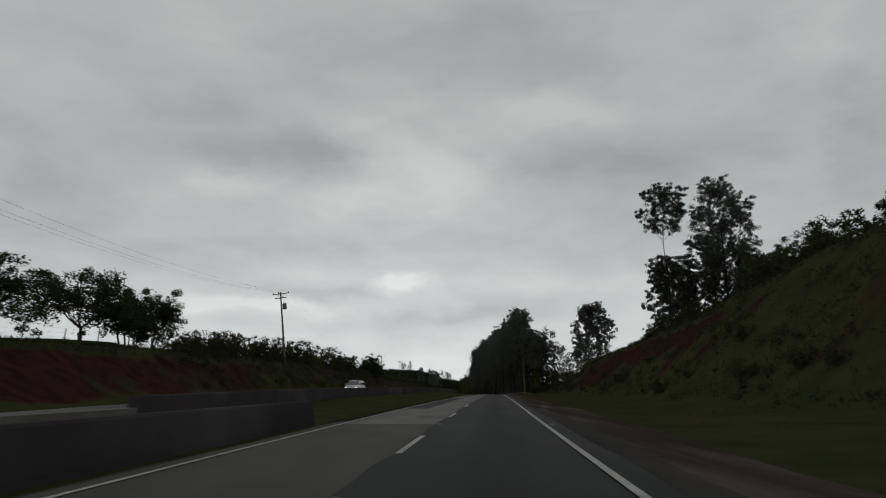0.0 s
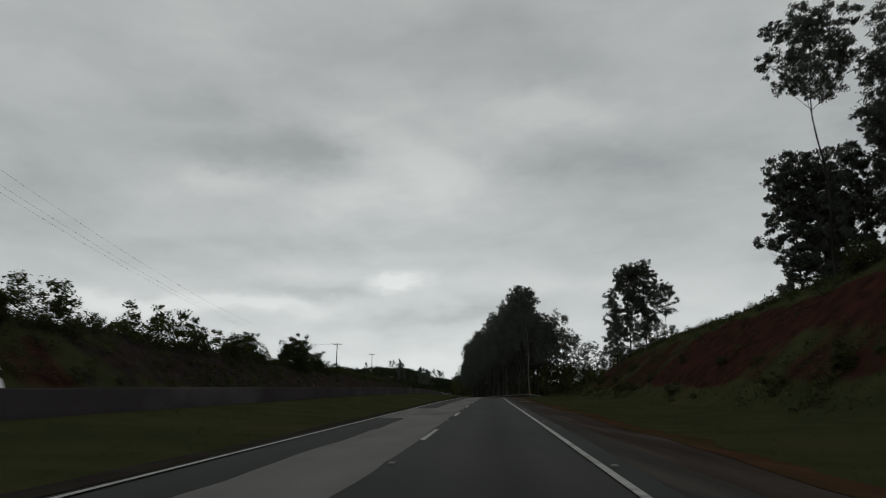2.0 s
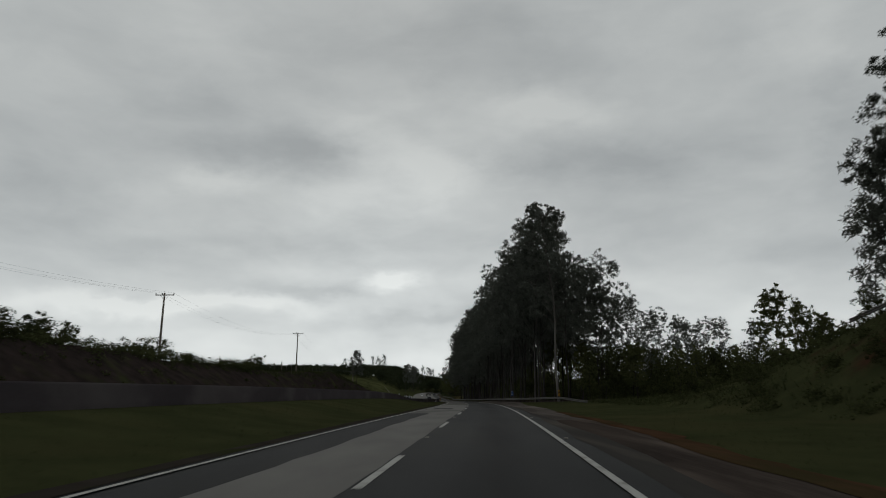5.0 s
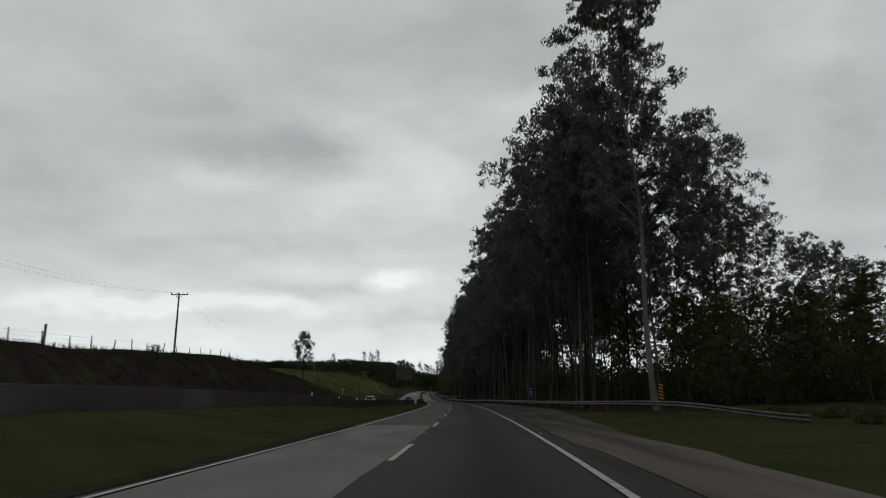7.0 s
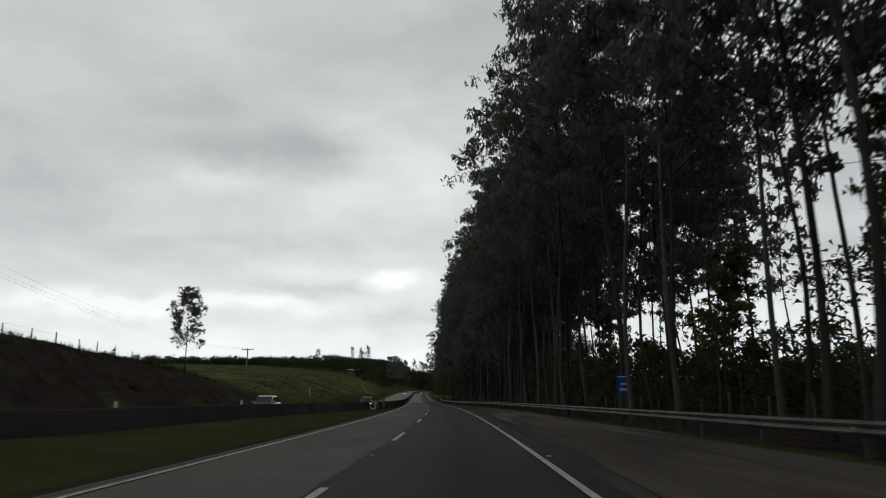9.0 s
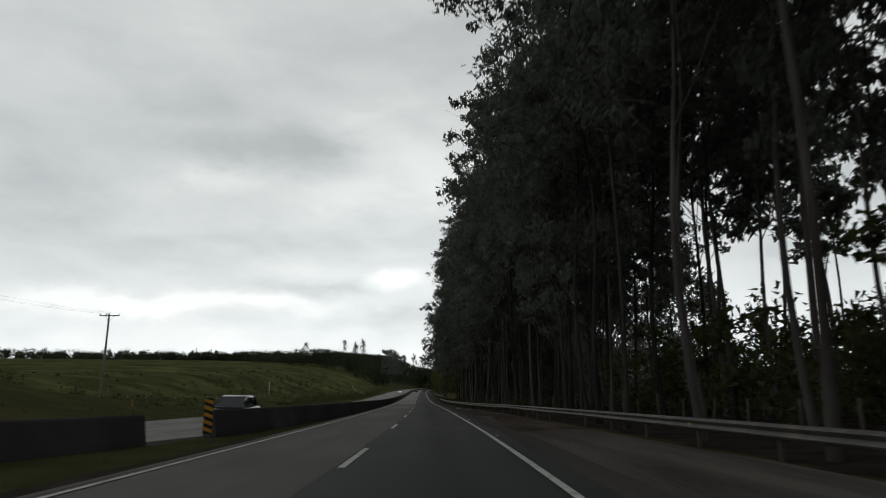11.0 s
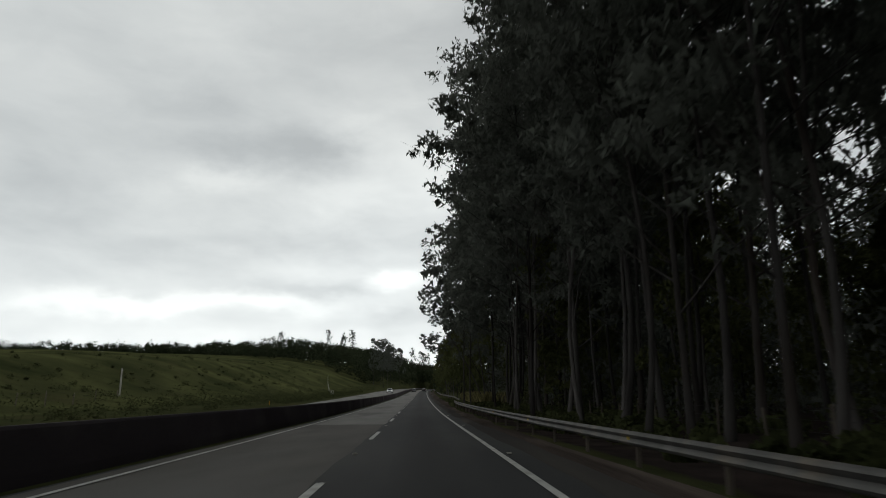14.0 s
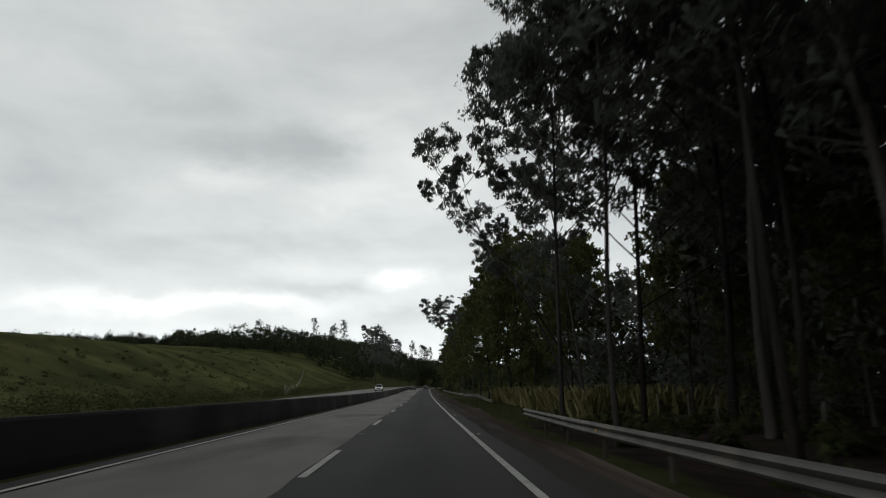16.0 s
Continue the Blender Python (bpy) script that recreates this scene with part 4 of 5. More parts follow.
# the giant at the grove's near end
giant = tagged(stand(eucalyptus(301, 31, bare=0.36, spread=0.155, lean=-0.045, girth=0.23, clump=1.25, leaves=84, branches=36, leaf=0.34, slim=0.38, bark=BARK_PALE), 191, 14.2, 1.0, 8), "giant leaning eucalyptus with a thick pale trunk at the grove's end", "tree", "eucalyptus grove")
second = tagged(stand(eucalyptus(302, 27, bare=0.34, spread=0.16, clump=1.25, leaves=64, branches=32, leaf=0.38, slim=0.38), 203, 12.6, 1.0, 70), "tall eucalyptus with dense dark crown near the guardrail", "tree", "eucalyptus grove")
for s, a, h, k in ((197, 17.5, 24.5, 0), (199, 20.5, 23.5, 2), (196, 22.5, 21.5, 4), (200, 25, 24.5, 3), (196, 31.5, 12.5, 0), (203, 34, 15, 2), (194, 36.5, 12, 4), (197, 42, 12.5, 1), (206, 43, 14, 3), (192, 47, 12, 5), (203, 55, 13, 0), (218, 50, 13, 2), (196, 60, 13, 1), (206, 23, 24, 6), (211, 29, 21, 7), (214, 24, 22, 8), (208, 19, 25, 13), (213, 21.5, 24, 14), (205, 26, 21, 15), (210, 33, 19, 13), (202, 30, 18, 14), (207, 38, 16, 15), (212, 44, 16, 13), (201, 24.5, 19, 0), (204, 48, 14, 14), (216, 17, 27, 1), (229, 21, 27, 1), (245, 28, 27, 1), (234, 18, 28, 5)):
    grove_tree(k, s, a, h, s * 37 % 360, "slender younger eucalyptus behind the roadside grove")
for s, a, h in ((190, 19, 7), (186, 25, 7.5), (193, 27, 8), (183, 30, 6.5), (188, 35, 7), (180, 37, 6.5), (194, 41, 8), (184, 46, 7), (178, 46, 6), (175, 55, 6.5), (186, 57, 8), (172, 66, 7), (196, 66, 9), (180, 72, 8), (206, 36, 9), (198, 20, 9), (214, 30, 9), (220, 38, 9), (165, 33, 10), (168, 38, 9.5), (172, 43, 9)):
    grove_tree(10 + int(s) % 3, s, a, h, s * 29 % 360, "low bushy young tree at the grove's edge", "young undergrowth trees")

# trees on the right-hand hill
tagged(stand(eucalyptus(402, 28.5, bare=0.66, spread=0.16, clump=1.3, leaves=80, branches=24, girth=0.17, leaf=0.36, slim=0.38), 92, 35.2, 1.0, 200), "lanky eucalyptus with a high open crown on the hilltop", "tree", "hilltop trees")
hill_tree = tagged(stand(eucalyptus(401, 28.5, bare=0.22, spread=0.21, clump=1.55, leaves=84, branches=46, girth=0.24, leaf=0.38, slim=0.38), 92, 46.0, 1.0, 20), "dense dark eucalyptus with a wide crown on the hilltop", "tree", "hilltop trees")
low_tree = tagged(stand(eucalyptus(406, 17, bare=0.0, spread=0.16, clump=1.1, leaves=42, branches=40, girth=0.17, leaf=0.46, slim=0.40), 99.5, 36.4, 1.0, 80), "dense dark eucalyptus on the hilltop", "tree", "hilltop trees")
for s, a, k, t, src in ((98, 38.4, 0.95, 10, low_tree), (96, 40.5, 0.95, 120, low_tree), (94, 44.5, 1.05, 260, low_tree), (93, 50.5, 0.95, 310, low_tree), (103, 43, 0.8, 200, low_tree), (100, 53, 0.8, 300, low_tree), (98, 49, 0.8, 60, hill_tree), (77, 41.5, 0.52, 15, low_tree), (76, 46, 0.62, 140, low_tree), (74, 50.5, 0.66, 230, low_tree), (82, 47, 0.68, 330, low_tree), (86, 53, 0.8, 30, low_tree), (72, 43, 0.36, 75, low_tree)):
    tagged(again(src, s, a, k, t), "dense dark eucalyptus on the hilltop", "tree", "hilltop trees")
tagged(stand(eucalyptus(403, 14.6, bare=0.06, spread=0.21, clump=1.1, leaves=150, branches=38, girth=0.15, leaf=0.24, slim=0.36), 136.5, 27.6, 1.05, 0), "many-stemmed eucalyptus with an airy crown on the slope's crest", "tree", "hilltop trees")
tagged(stand(eucalyptus(404, 14.8, bare=0.06, spread=0.20, clump=1.1, leaves=150, branches=38, girth=0.15, leaf=0.24, slim=0.36), 135.5, 30.3, 1.03, 140), "many-stemmed eucalyptus with an airy crown on the slope's crest", "tree", "hilltop trees")
tagged(stand(eucalyptus(405, 10.6, bare=0.52, spread=0.13, clump=0.9, leaves=40, branches=12, girth=0.08, leaf=0.35), 130, 32.2, 1.0, 60), "thin young eucalyptus with a bare stem on the crest", "tree", "hilltop trees")
tagged(stand(eucalyptus(407, 9.5, bare=0.03, spread=0.22, clump=1.1, leaves=36, branches=24, girth=0.1, leaf=0.4), 141, 26.2, 1.0, 40), "many-stemmed eucalyptus with an airy crown on the slope's crest", "tree", "hilltop trees")

# smaller leafy trees past the grove, and the two leaning stems
for s, a, h in ((388, 13.5, 12), (391, 16, 13), (395, 12.5, 13), (399, 11.8, 15.5), (403, 14.5, 17), (402, 11.4, 16.5), (408, 11.2, 17), (414, 13.5, 18), (415, 10.8, 16.5), (421, 10.4, 15), (428, 10.2, 15), (436, 9.8, 15), (446, 9.6, 15), (397, 18, 15), (409, 19, 16), (458, 9.6, 15), (470, 9.8, 15), (484, 10, 15), (500, 10, 15), (516, 10, 15), (532, 10, 14), (386, 20, 12), (384, 25, 13), (392, 26, 14), (383, 32, 13)):
    grove_tree(10 + int(s) % 3, s, a, h, s * 53 % 360, "young leafy eucalyptus beyond the grove", "young eucalyptus")
leaner = tagged(stand(eucalyptus(501, 17, bare=0.42, spread=0.22, lean=-0.62, girth=0.12, clump=0.8, leaves=56, branches=15, leaf=0.34), 381, 11.5, 0.94, 14), "slim eucalyptus leaning out over the road", "tree", "young eucalyptus")
tagged(again(leaner, 384, 13.2, 0.86, 340), "slim eucalyptus leaning out over the road", "tree", "young eucalyptus")
tagged(stand(eucalyptus(502, 18, bare=0.5, spread=0.14, lean=-0.14, girth=0.12, clump=0.85, leaves=56, branches=12, leaf=0.4), 380, 11.6, 1.0, 4), "slim eucalyptus with an open crown", "tree", "young eucalyptus")

tagged(stand(eucalyptus(503, 15, bare=0.45, spread=0.20, lean=-0.34, girth=0.12, clump=0.85, leaves=56, branches=14, leaf=0.4), 430, 9.0, 1.0, 6), "slim eucalyptus leaning out over the road", "tree", "young eucalyptus")
for s, a, k, t in ((371, 7.7, 1.06, 30), (366.5, 8.1, 1.04, 290)):
    edge = again(second, s, a, k * 0.76, t)
    tagged(edge, "tall eucalyptus with dense dark crown at the grove's far end", "tree", "eucalyptus grove")

# left-hand trees and bushes
lone = tagged(stand(eucalyptus(601, 10.1, bare=0.26, spread=0.19, clump=0.66, leaves=56, branches=30, girth=0.09, leaf=0.20, slim=0.36), 260, -30.7, 1.0, 30), "lone slender eucalyptus on the grassy bank", "tree")
BROAD = [broadleaf(700, 6.4, 8.4, 46, 1.0, 48, 0.30, 0.17), broadleaf(701, 6.4, 5.0, 34, 0.9, 48, 0.30, 0.14), broadleaf(702, 5.0, 5.6, 36, 0.9, 46, 0.30, 0.12, low=0.06, hang=-0.9)]
BUSH = [broadleaf(710 + i, 2.2 + 0.5 * i, 2.6 + 0.5 * i, 26, 0.50, 14, 0.27, 0.05, LEAF_BUSH, kind="bush", low=0.05, hang=-1.0) for i in range(3)]
tagged(stand(BROAD[0], 31, -33, 0.95, 0), "broad dark tree with a spreading crown on the red bank", "tree", "bank trees")
tagged(stand(BROAD[1], 50, -34.6, 1.0, 40), "upright dark tree on the red bank", "tree", "bank trees")
tagged(stand(BROAD[2], 120, -29.0, 0.98, 0), "bushy dark tree on the bank's crest", "tree", "bank trees")
for i, s, a, k, turn in ((0, 42.0, -35.5, 1.18, 130), (1, 47.0, -35, 0.85, 300), (0, 28.5, -34.5, 0.8, 20), (2, 27.0, -31.8, 0.95, 200), (1, 45, -34, 0.85, 250), (2, 124, -30.5, 0.9, 150), (2, 130, -30, 0.75, 70), (2, 112, -33, 0.8, 20), (2, 150, -36, 0.6, 10), (2, 183, -31.6, 0.45, 40), (2, 131, -31, 0.65, 99)):
    tagged(again(BROAD[i], s, a, k, turn), "dark leafy tree on the bank's crest", "tree", "bank trees")
first = [True] * 3
bank_bush = [(50, -30.5, 1.15), (53, -31, 1.0), (56.5, -30.2, 1.25), (60, -31.5, 1.3), (63, -30, 1.0), (66, -29, 1.05), (70, -29.6, 1.0), (73, -29, 1.2), (77, -29.4, 1.15), (82, -30, 0.8), (87, -29.8, 1.35), (92, -29.6, 1.3), (96, -29.9, 1.2), (101, -29.6, 1.2), (105, -29.6, 1.15), (110, -30, 1.0), (134, -29.6, 0.9), (141, -30, 0.8), (147, -31, 1.0), (158, -33, 0.8), (163, -34, 0.9), (173, -36, 0.7), (180, -33, 0.55), (206, -31, 0.4), (253, -31, 0.55), (246, -31, 0.4), (268, -35, 0.5), (58, -33, 1.2), (68, -33, 1.2), (49, -33.5, 1.3)]
for j, (s, a, k) in enumerate(bank_bush):
    i = j % 3
    t = stand(BUSH[i], s, a, 1.0, j * 50) if first[i] else again(BUSH[i], s, a, k, j * 77)
    first[i] = False
    tagged(t, "dark scrubby bush on the bank's crest", "bush", "bank bushes")
for j, (s, a, k) in enumerate(((60, 26.5, 0.9), (66, 27.3, 0.8), (72, 26.8, 0.9), (78, 27, 1.0), (44, 29, 1.0), (40, 31, 1.3), (36, 30.5, 0.9), (48, 30.5, 1.4), (52, 31, 1.5), (56, 32, 1.3), (34, 33, 1.6), (118, 28.4, 0.7), (126, 28.6, 0.8), (139, 29, 0.9), (146, 28.5, 0.8), (152, 29.5, 1.1), (157, 31, 1.3), (162, 30, 1.2), (168, 31, 1.4), (174, 29, 1.5))):
    tagged(again(BUSH[j % 3], s, a, k, j * 61), "dark bush on the crest of the cut slope", "bush", "hillside bushes")
slope = np.random.default_rng(88)
for j in range(30):
    s, a = 16 + 4.6 * j + slope.normal(), slope.uniform(17.4, 21.5)
    tagged(again(BUSH[j % 3], s, a, slope.uniform(0.3, 0.62), j * 71, 0.25), "low dark bush on the cut slope", "bush", "slope bushes")
tagged(again(BROAD[1], 47, 33.5, 0.85, 15), "dark tree on the hilltop", "tree", "hilltop trees")
tagged(again(BROAD[1], 34.5, 32, 0.62, 75), "small round tree on the hilltop", "tree", "hilltop trees")
tagged(again(BROAD[2], 53, 35, 1.0, 75), "dark tree on the hilltop", "tree", "hilltop trees")

# ---- undergrowth, far woods, grass: stuff ----

def clumps(name, centres, radii, count, length, material, label, category, seed, droop=0.1, width=0.5):
    r = np.random.default_rng(seed)
    tagged(new(name, quads(name, leaf_quads(r, np.asarray(centres), np.asarray(radii), int(count * 1.5), length * 0.87, length * width, droop), material)), label, category, kind="stuff")


r = np.random.default_rng(31)
pts, rad = [], []
for _ in range(700):
    s = r.uniform(186, 386)
    a = rail_side(min(s, 373)) + 5 + r.random() ** 0.7 * 50
    p = place(s, a, r.uniform(0.2, 2.6) * (0.4 if a < 18 else 1.0))
    pts.append(tuple(p)), rad.append(r.uniform(0.8, 2.0))
for _ in range(300):
    s = r.uniform(285, 376)
    pts.append(tuple(place(s, rail_side(min(s, 373)) + 1.6 + 8.0 * r.random(), r.uniform(0.0, 0.3)))), rad.append(r.uniform(0.3, 0.75))
for _ in range(60):
    s, a = r.uniform(382, 470), r.uniform(15, 30)
    pts.append(tuple(place(s, a, r.uniform(0.3, 2.5)))), rad.append(r.uniform(0.8, 1.8))
clumps("undergrowth", pts, rad, 55, 0.40, LEAF_BUSH, "dark tangled undergrowth between the trunks", "undergrowth", 32)

pts, rad = [], []
r = np.random.default_rng(38)
for _ in range(950):
    s, a = r.uniform(194, 330), r.uniform(38, 110)
    if a - 38 < (200 - s) * 0.9:
        continue
    pts.append(tuple(place(s, a, 0.5 + 7.0 * r.random()))), rad.append(r.uniform(1.2, 2.4))
clumps("thicket", pts, rad, 26, 0.95, LEAF_BUSH, "dark thicket behind the roadside grove", "thicket", 39, 0.2, 0.45)
pts, rad = [], []
for _ in range(420):
    s, a = r.uniform(200, 230), r.uniform(20, 56)
    pts.append(tuple(place(s, a, 0.4 + 10.0 * r.random() ** 1.1))), rad.append(r.uniform(1.2, 2.4))
for _ in range(260):
    s, a = r.uniform(228, 290), r.uniform(26, 60)
    pts.append(tuple(place(s, a, 0.3 + 6.0 * r.random() ** 1.2))), rad.append(r.uniform(1.0, 2.2))
for _ in range(420):
    s, a = r.uniform(193, 213), r.uniform(21, 82)
    pts.append(tuple(place(s, a, 0.4 + 7.5 * r.random() ** 1.2))), rad.append(r.uniform(1.2, 2.2))
for _ in range(240):
    s, a = r.uniform(228, 280), r.uniform(14.5, 26)
    pts.append(tuple(place(s, a, 0.3 + 5.5 * r.random() ** 1.3))), rad.append(r.uniform(0.8, 1.7))
clumps("thicket", pts, rad, 54, 0.52, LEAF_BUSH, "dark leafy thicket at the grove's near end", "thicket", 40, 0.2, 0.45)
pts, rad = [], []
r = np.random.default_rng(36)
for _ in range(1250):
    s = r.uniform(266, 408)
    a = bend(s, RAIL_A) + r.uniform(14 + max(0, (s - 372) * 0.35), 46)
    if s < 335 and a > 13 + 0.5 * (s - 256):
        continue
    pts.append(tuple(place(s, a, 1.0 + 13.0 * r.random() ** 1.4))), rad.append(r.uniform(1.4, 2.8))
for _ in range(720):
    s = r.uniform(345, 412)
    a = 6.5 + r.uniform(9 + max(0, (s - 372) * 0.45), 44)
    pts.append(tuple(place(s, a, 0.6 + 12.0 * r.random()))), rad.append(r.uniform(1.2, 2.4))
for _ in range(640):
    s, a = r.uniform(355, 379), r.uniform(19, 46)
    pts.append(tuple(place(s, a, 7.0 + 15.0 * r.random()))), rad.append(r.uniform(1.3, 2.4))
for _ in range(260):
    s, a = r.uniform(377, 402), r.uniform(14, 34)
    pts.append(tuple(place(s, a, 0.5 + 9.0 * r.random()))), rad.append(r.uniform(1.2, 2.2))
for _ in range(240):
    s = r.uniform(368, 384)
    pts.append(tuple(place(s, 2.9 + 0.48 * (s - 350) + 14 * r.random(), 8.0 + 12.0 * r.random()))), rad.append(r.uniform(1.2, 2.2))
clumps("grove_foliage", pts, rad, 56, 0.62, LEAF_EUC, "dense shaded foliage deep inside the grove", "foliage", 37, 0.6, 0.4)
pts, rad = [], []
r = np.random.default_rng(41)
for k_far in range(2900):
    x, y = r.uniform(-175, 130), r.uniform(470, 740)
    if k_far > 2000:
        x, y = r.uniform(-360, -120), r.uniform(630, 720)
    if k_far > 2500:
        x, y = r.uniform(-75, 35), r.uniform(668, 735)
    i = int(np.argmin(np.abs(LINE_Y - y * STATION)))
    if (-19 if y < 610 else -12) < x - LINE_X[i] < 9 and y < 665:
        continue
    if x < -60 - max(0.0, (y - 500)) * 0.6 and y < 625 or (x < 4 and y < 548):
        continue
    s, a = LINE_S[i], x - LINE_X[i]
    base_p = place(float(s), float(a))
    tall = r.uniform(5, 8.5) + (4.0 if x > -75 and y > 560 else 0.0)
    for k in range(3):
        pts.append((x + r.normal() * 2.0, y * STATION + r.normal() * 2.5, base_p.z + tall * (0.30 + 0.28 * k)))
        rad.append(r.uniform(2.0, 3.6))
clumps("far_woods", pts, rad, 22, 1.45, LEAF_FAR, "dark distant woods on the far rise", "woods", 42)
for s, a, h, k in ((612, -64, 20, 9), (655, -60, 23, 6), (625, -58, 17, 7), (668, -70, 21, 8), (600, -90, 15, 7), (545, -18, 22, 8), (552, -24, 23, 9), (560, -17.5, 21, 8), (566, -22, 24, 9), (574, -18, 22, 8), (585, -26, 23, 9), (596, -19, 22, 8), (610, -17, 23, 9), (690, -12, 22, 9), (686, -20, 23, 8), (696, -9, 20, 8), (702, -15, 22, 9), (680, -28, 22, 9), (672, -36, 21, 8), (575, 16, 19, 7), (590, 18, 20, 6)):
    grove_tree(k, s, a, h, s * 31 % 360, "tall open-crowned tree above the distant woods", "distant tall trees")


def tufts(name, n, area, size, material, label, seed):
    r = np.random.default_rng(seed)
    s = r.uniform(area[0], area[1], n)
    a = area[2] + (area[3] - area[2]) * r.random(n)
    x, y, z = on_ground(s, a)
    z = z - 0.03
    h = size * r.uniform(0.5, 1.4, n)
    t = r.uniform(0, 6.28, n)
    w = h * 0.11
    lx, ly = r.normal(size=n) * h * 0.35, r.normal(size=n) * h * 0.35
    b = np.stack([x, y, z], -1)
    side = np.stack([np.cos(t) * w, np.sin(t) * w, 0 * w], -1)
    tip = b + np.stack([lx, ly, h], -1)
    v = np.stack([b - side, b + side, tip + side * 0.15, tip - side * 0.15], 1)
    tagged(new(name, quads(name, v, material)), label, "grass", kind="stuff")


tufts("verge_grass", 16000, (-5, 190, 6.9, 17), 0.09, GRASS_BLADE, "short rough grass on the verge", 51)
tufts("verge_grass", 3500, (372, 430, 6.4, 10.5), 0.14, GRASS_BLADE, "short grass under the guardrail", 52)
tufts("median_grass", 18000, (18, 262, -12.2, -4.7), 0.09, GRASS_BLADE, "short mown grass on the median", 53)
tufts("crest_grass", 12000, (-5, 190, 26.5, 30.5), 0.35, GRASS_BLADE, "long grass along the crest of the cut slope", 54)
tufts("bank_grass", 12000, (10, 275, -31, -28), 0.35, GRASS_BLADE, "long grass along the bank's crest", 55)
tufts("slope_grass", 8000, (-5, 185, 17, 26), 0.28, GRASS_BLADE, "patchy grass on the cut slope", 56)
tufts("tall_grass", 9000, (378, 410, 10.5, 20), 1.25, DRY_GRASS, "tall dry grass behind the gap in the guardrail", 57)
tufts("hill_grass", 5000, (265, 480, -75, -16), 0.22, GRASS_BLADE, "rough pasture grass on the hill", 58)
pts, rad = [], []
r = np.random.default_rng(61)
for k in range(760):
    s, a = r.uniform(280, 520), -19 - 52 * r.random() ** 2.0
    if k > 420:
        s, a = r.uniform(365, 470), -17 - 38 * r.random() ** 1.4
    pts.append(tuple(place(s, a, 0.15))), rad.append(r.uniform(0.4, 1.6) * (1.4 if a > -40 else 0.8))
clumps("pasture_scrub", pts, rad, 44, 0.30, LEAF_BUSH, "low dark scrub dotted over the pasture", "scrub", 62)
pts, rad = [], []
r = np.random.default_rng(66)
for _ in range(680):
    s = r.uniform(46, 178)
    pts.append(tuple(place(s, -r.uniform(28.2, 31.5), r.uniform(0.1, 0.7)))), rad.append(r.uniform(0.4, 0.95))
for _ in range(170):
    s = r.uniform(30, 185)
    pts.append(tuple(place(s, r.uniform(25.5, 29.5), r.uniform(0.0, 0.4)))), rad.append(r.uniform(0.3, 0.8))
for _ in range(700):
    s = r.uniform(0, 185)
    if 76 < s < 99 and r.random() < 0.8:
        continue
    pts.append(tuple(place(s, 16.6 + 10 * r.random() ** 1.5, 0.05))), rad.append(r.uniform(0.3, 1.2))
for _ in range(120):
    s = r.uniform(95, 262)
    pts.append(tuple(place(s, -r.uniform(24.2, 28.5), 0.1))), rad.append(r.uniform(0.3, 0.8))
for _ in range(260):
    s = r.uniform(44, 112)
    pts.append(tuple(place(s, -r.uniform(24.4, 29.0), 0.1))), rad.append(r.uniform(0.4, 1.0))
clumps("bank_scrub", pts, rad, 44, 0.22, LEAF_BUSH, "low dark scrub along the crests and cut slopes", "scrub", 67)

# ---- power line ----
POLES = [(-14, -25.0, 15.0), (67.8, -29.3, 15.3), (168.7, -37.8, 13.6), (221.8, -38.6, 15.7), (300.1, -37.4, 11.4)]
CABLE = surface("weathered_cable", (0.12, 0.12, 0.12), (0.18, 0.18, 0.18), 3.0, 0.7, 0.0)
ARM = 1.15


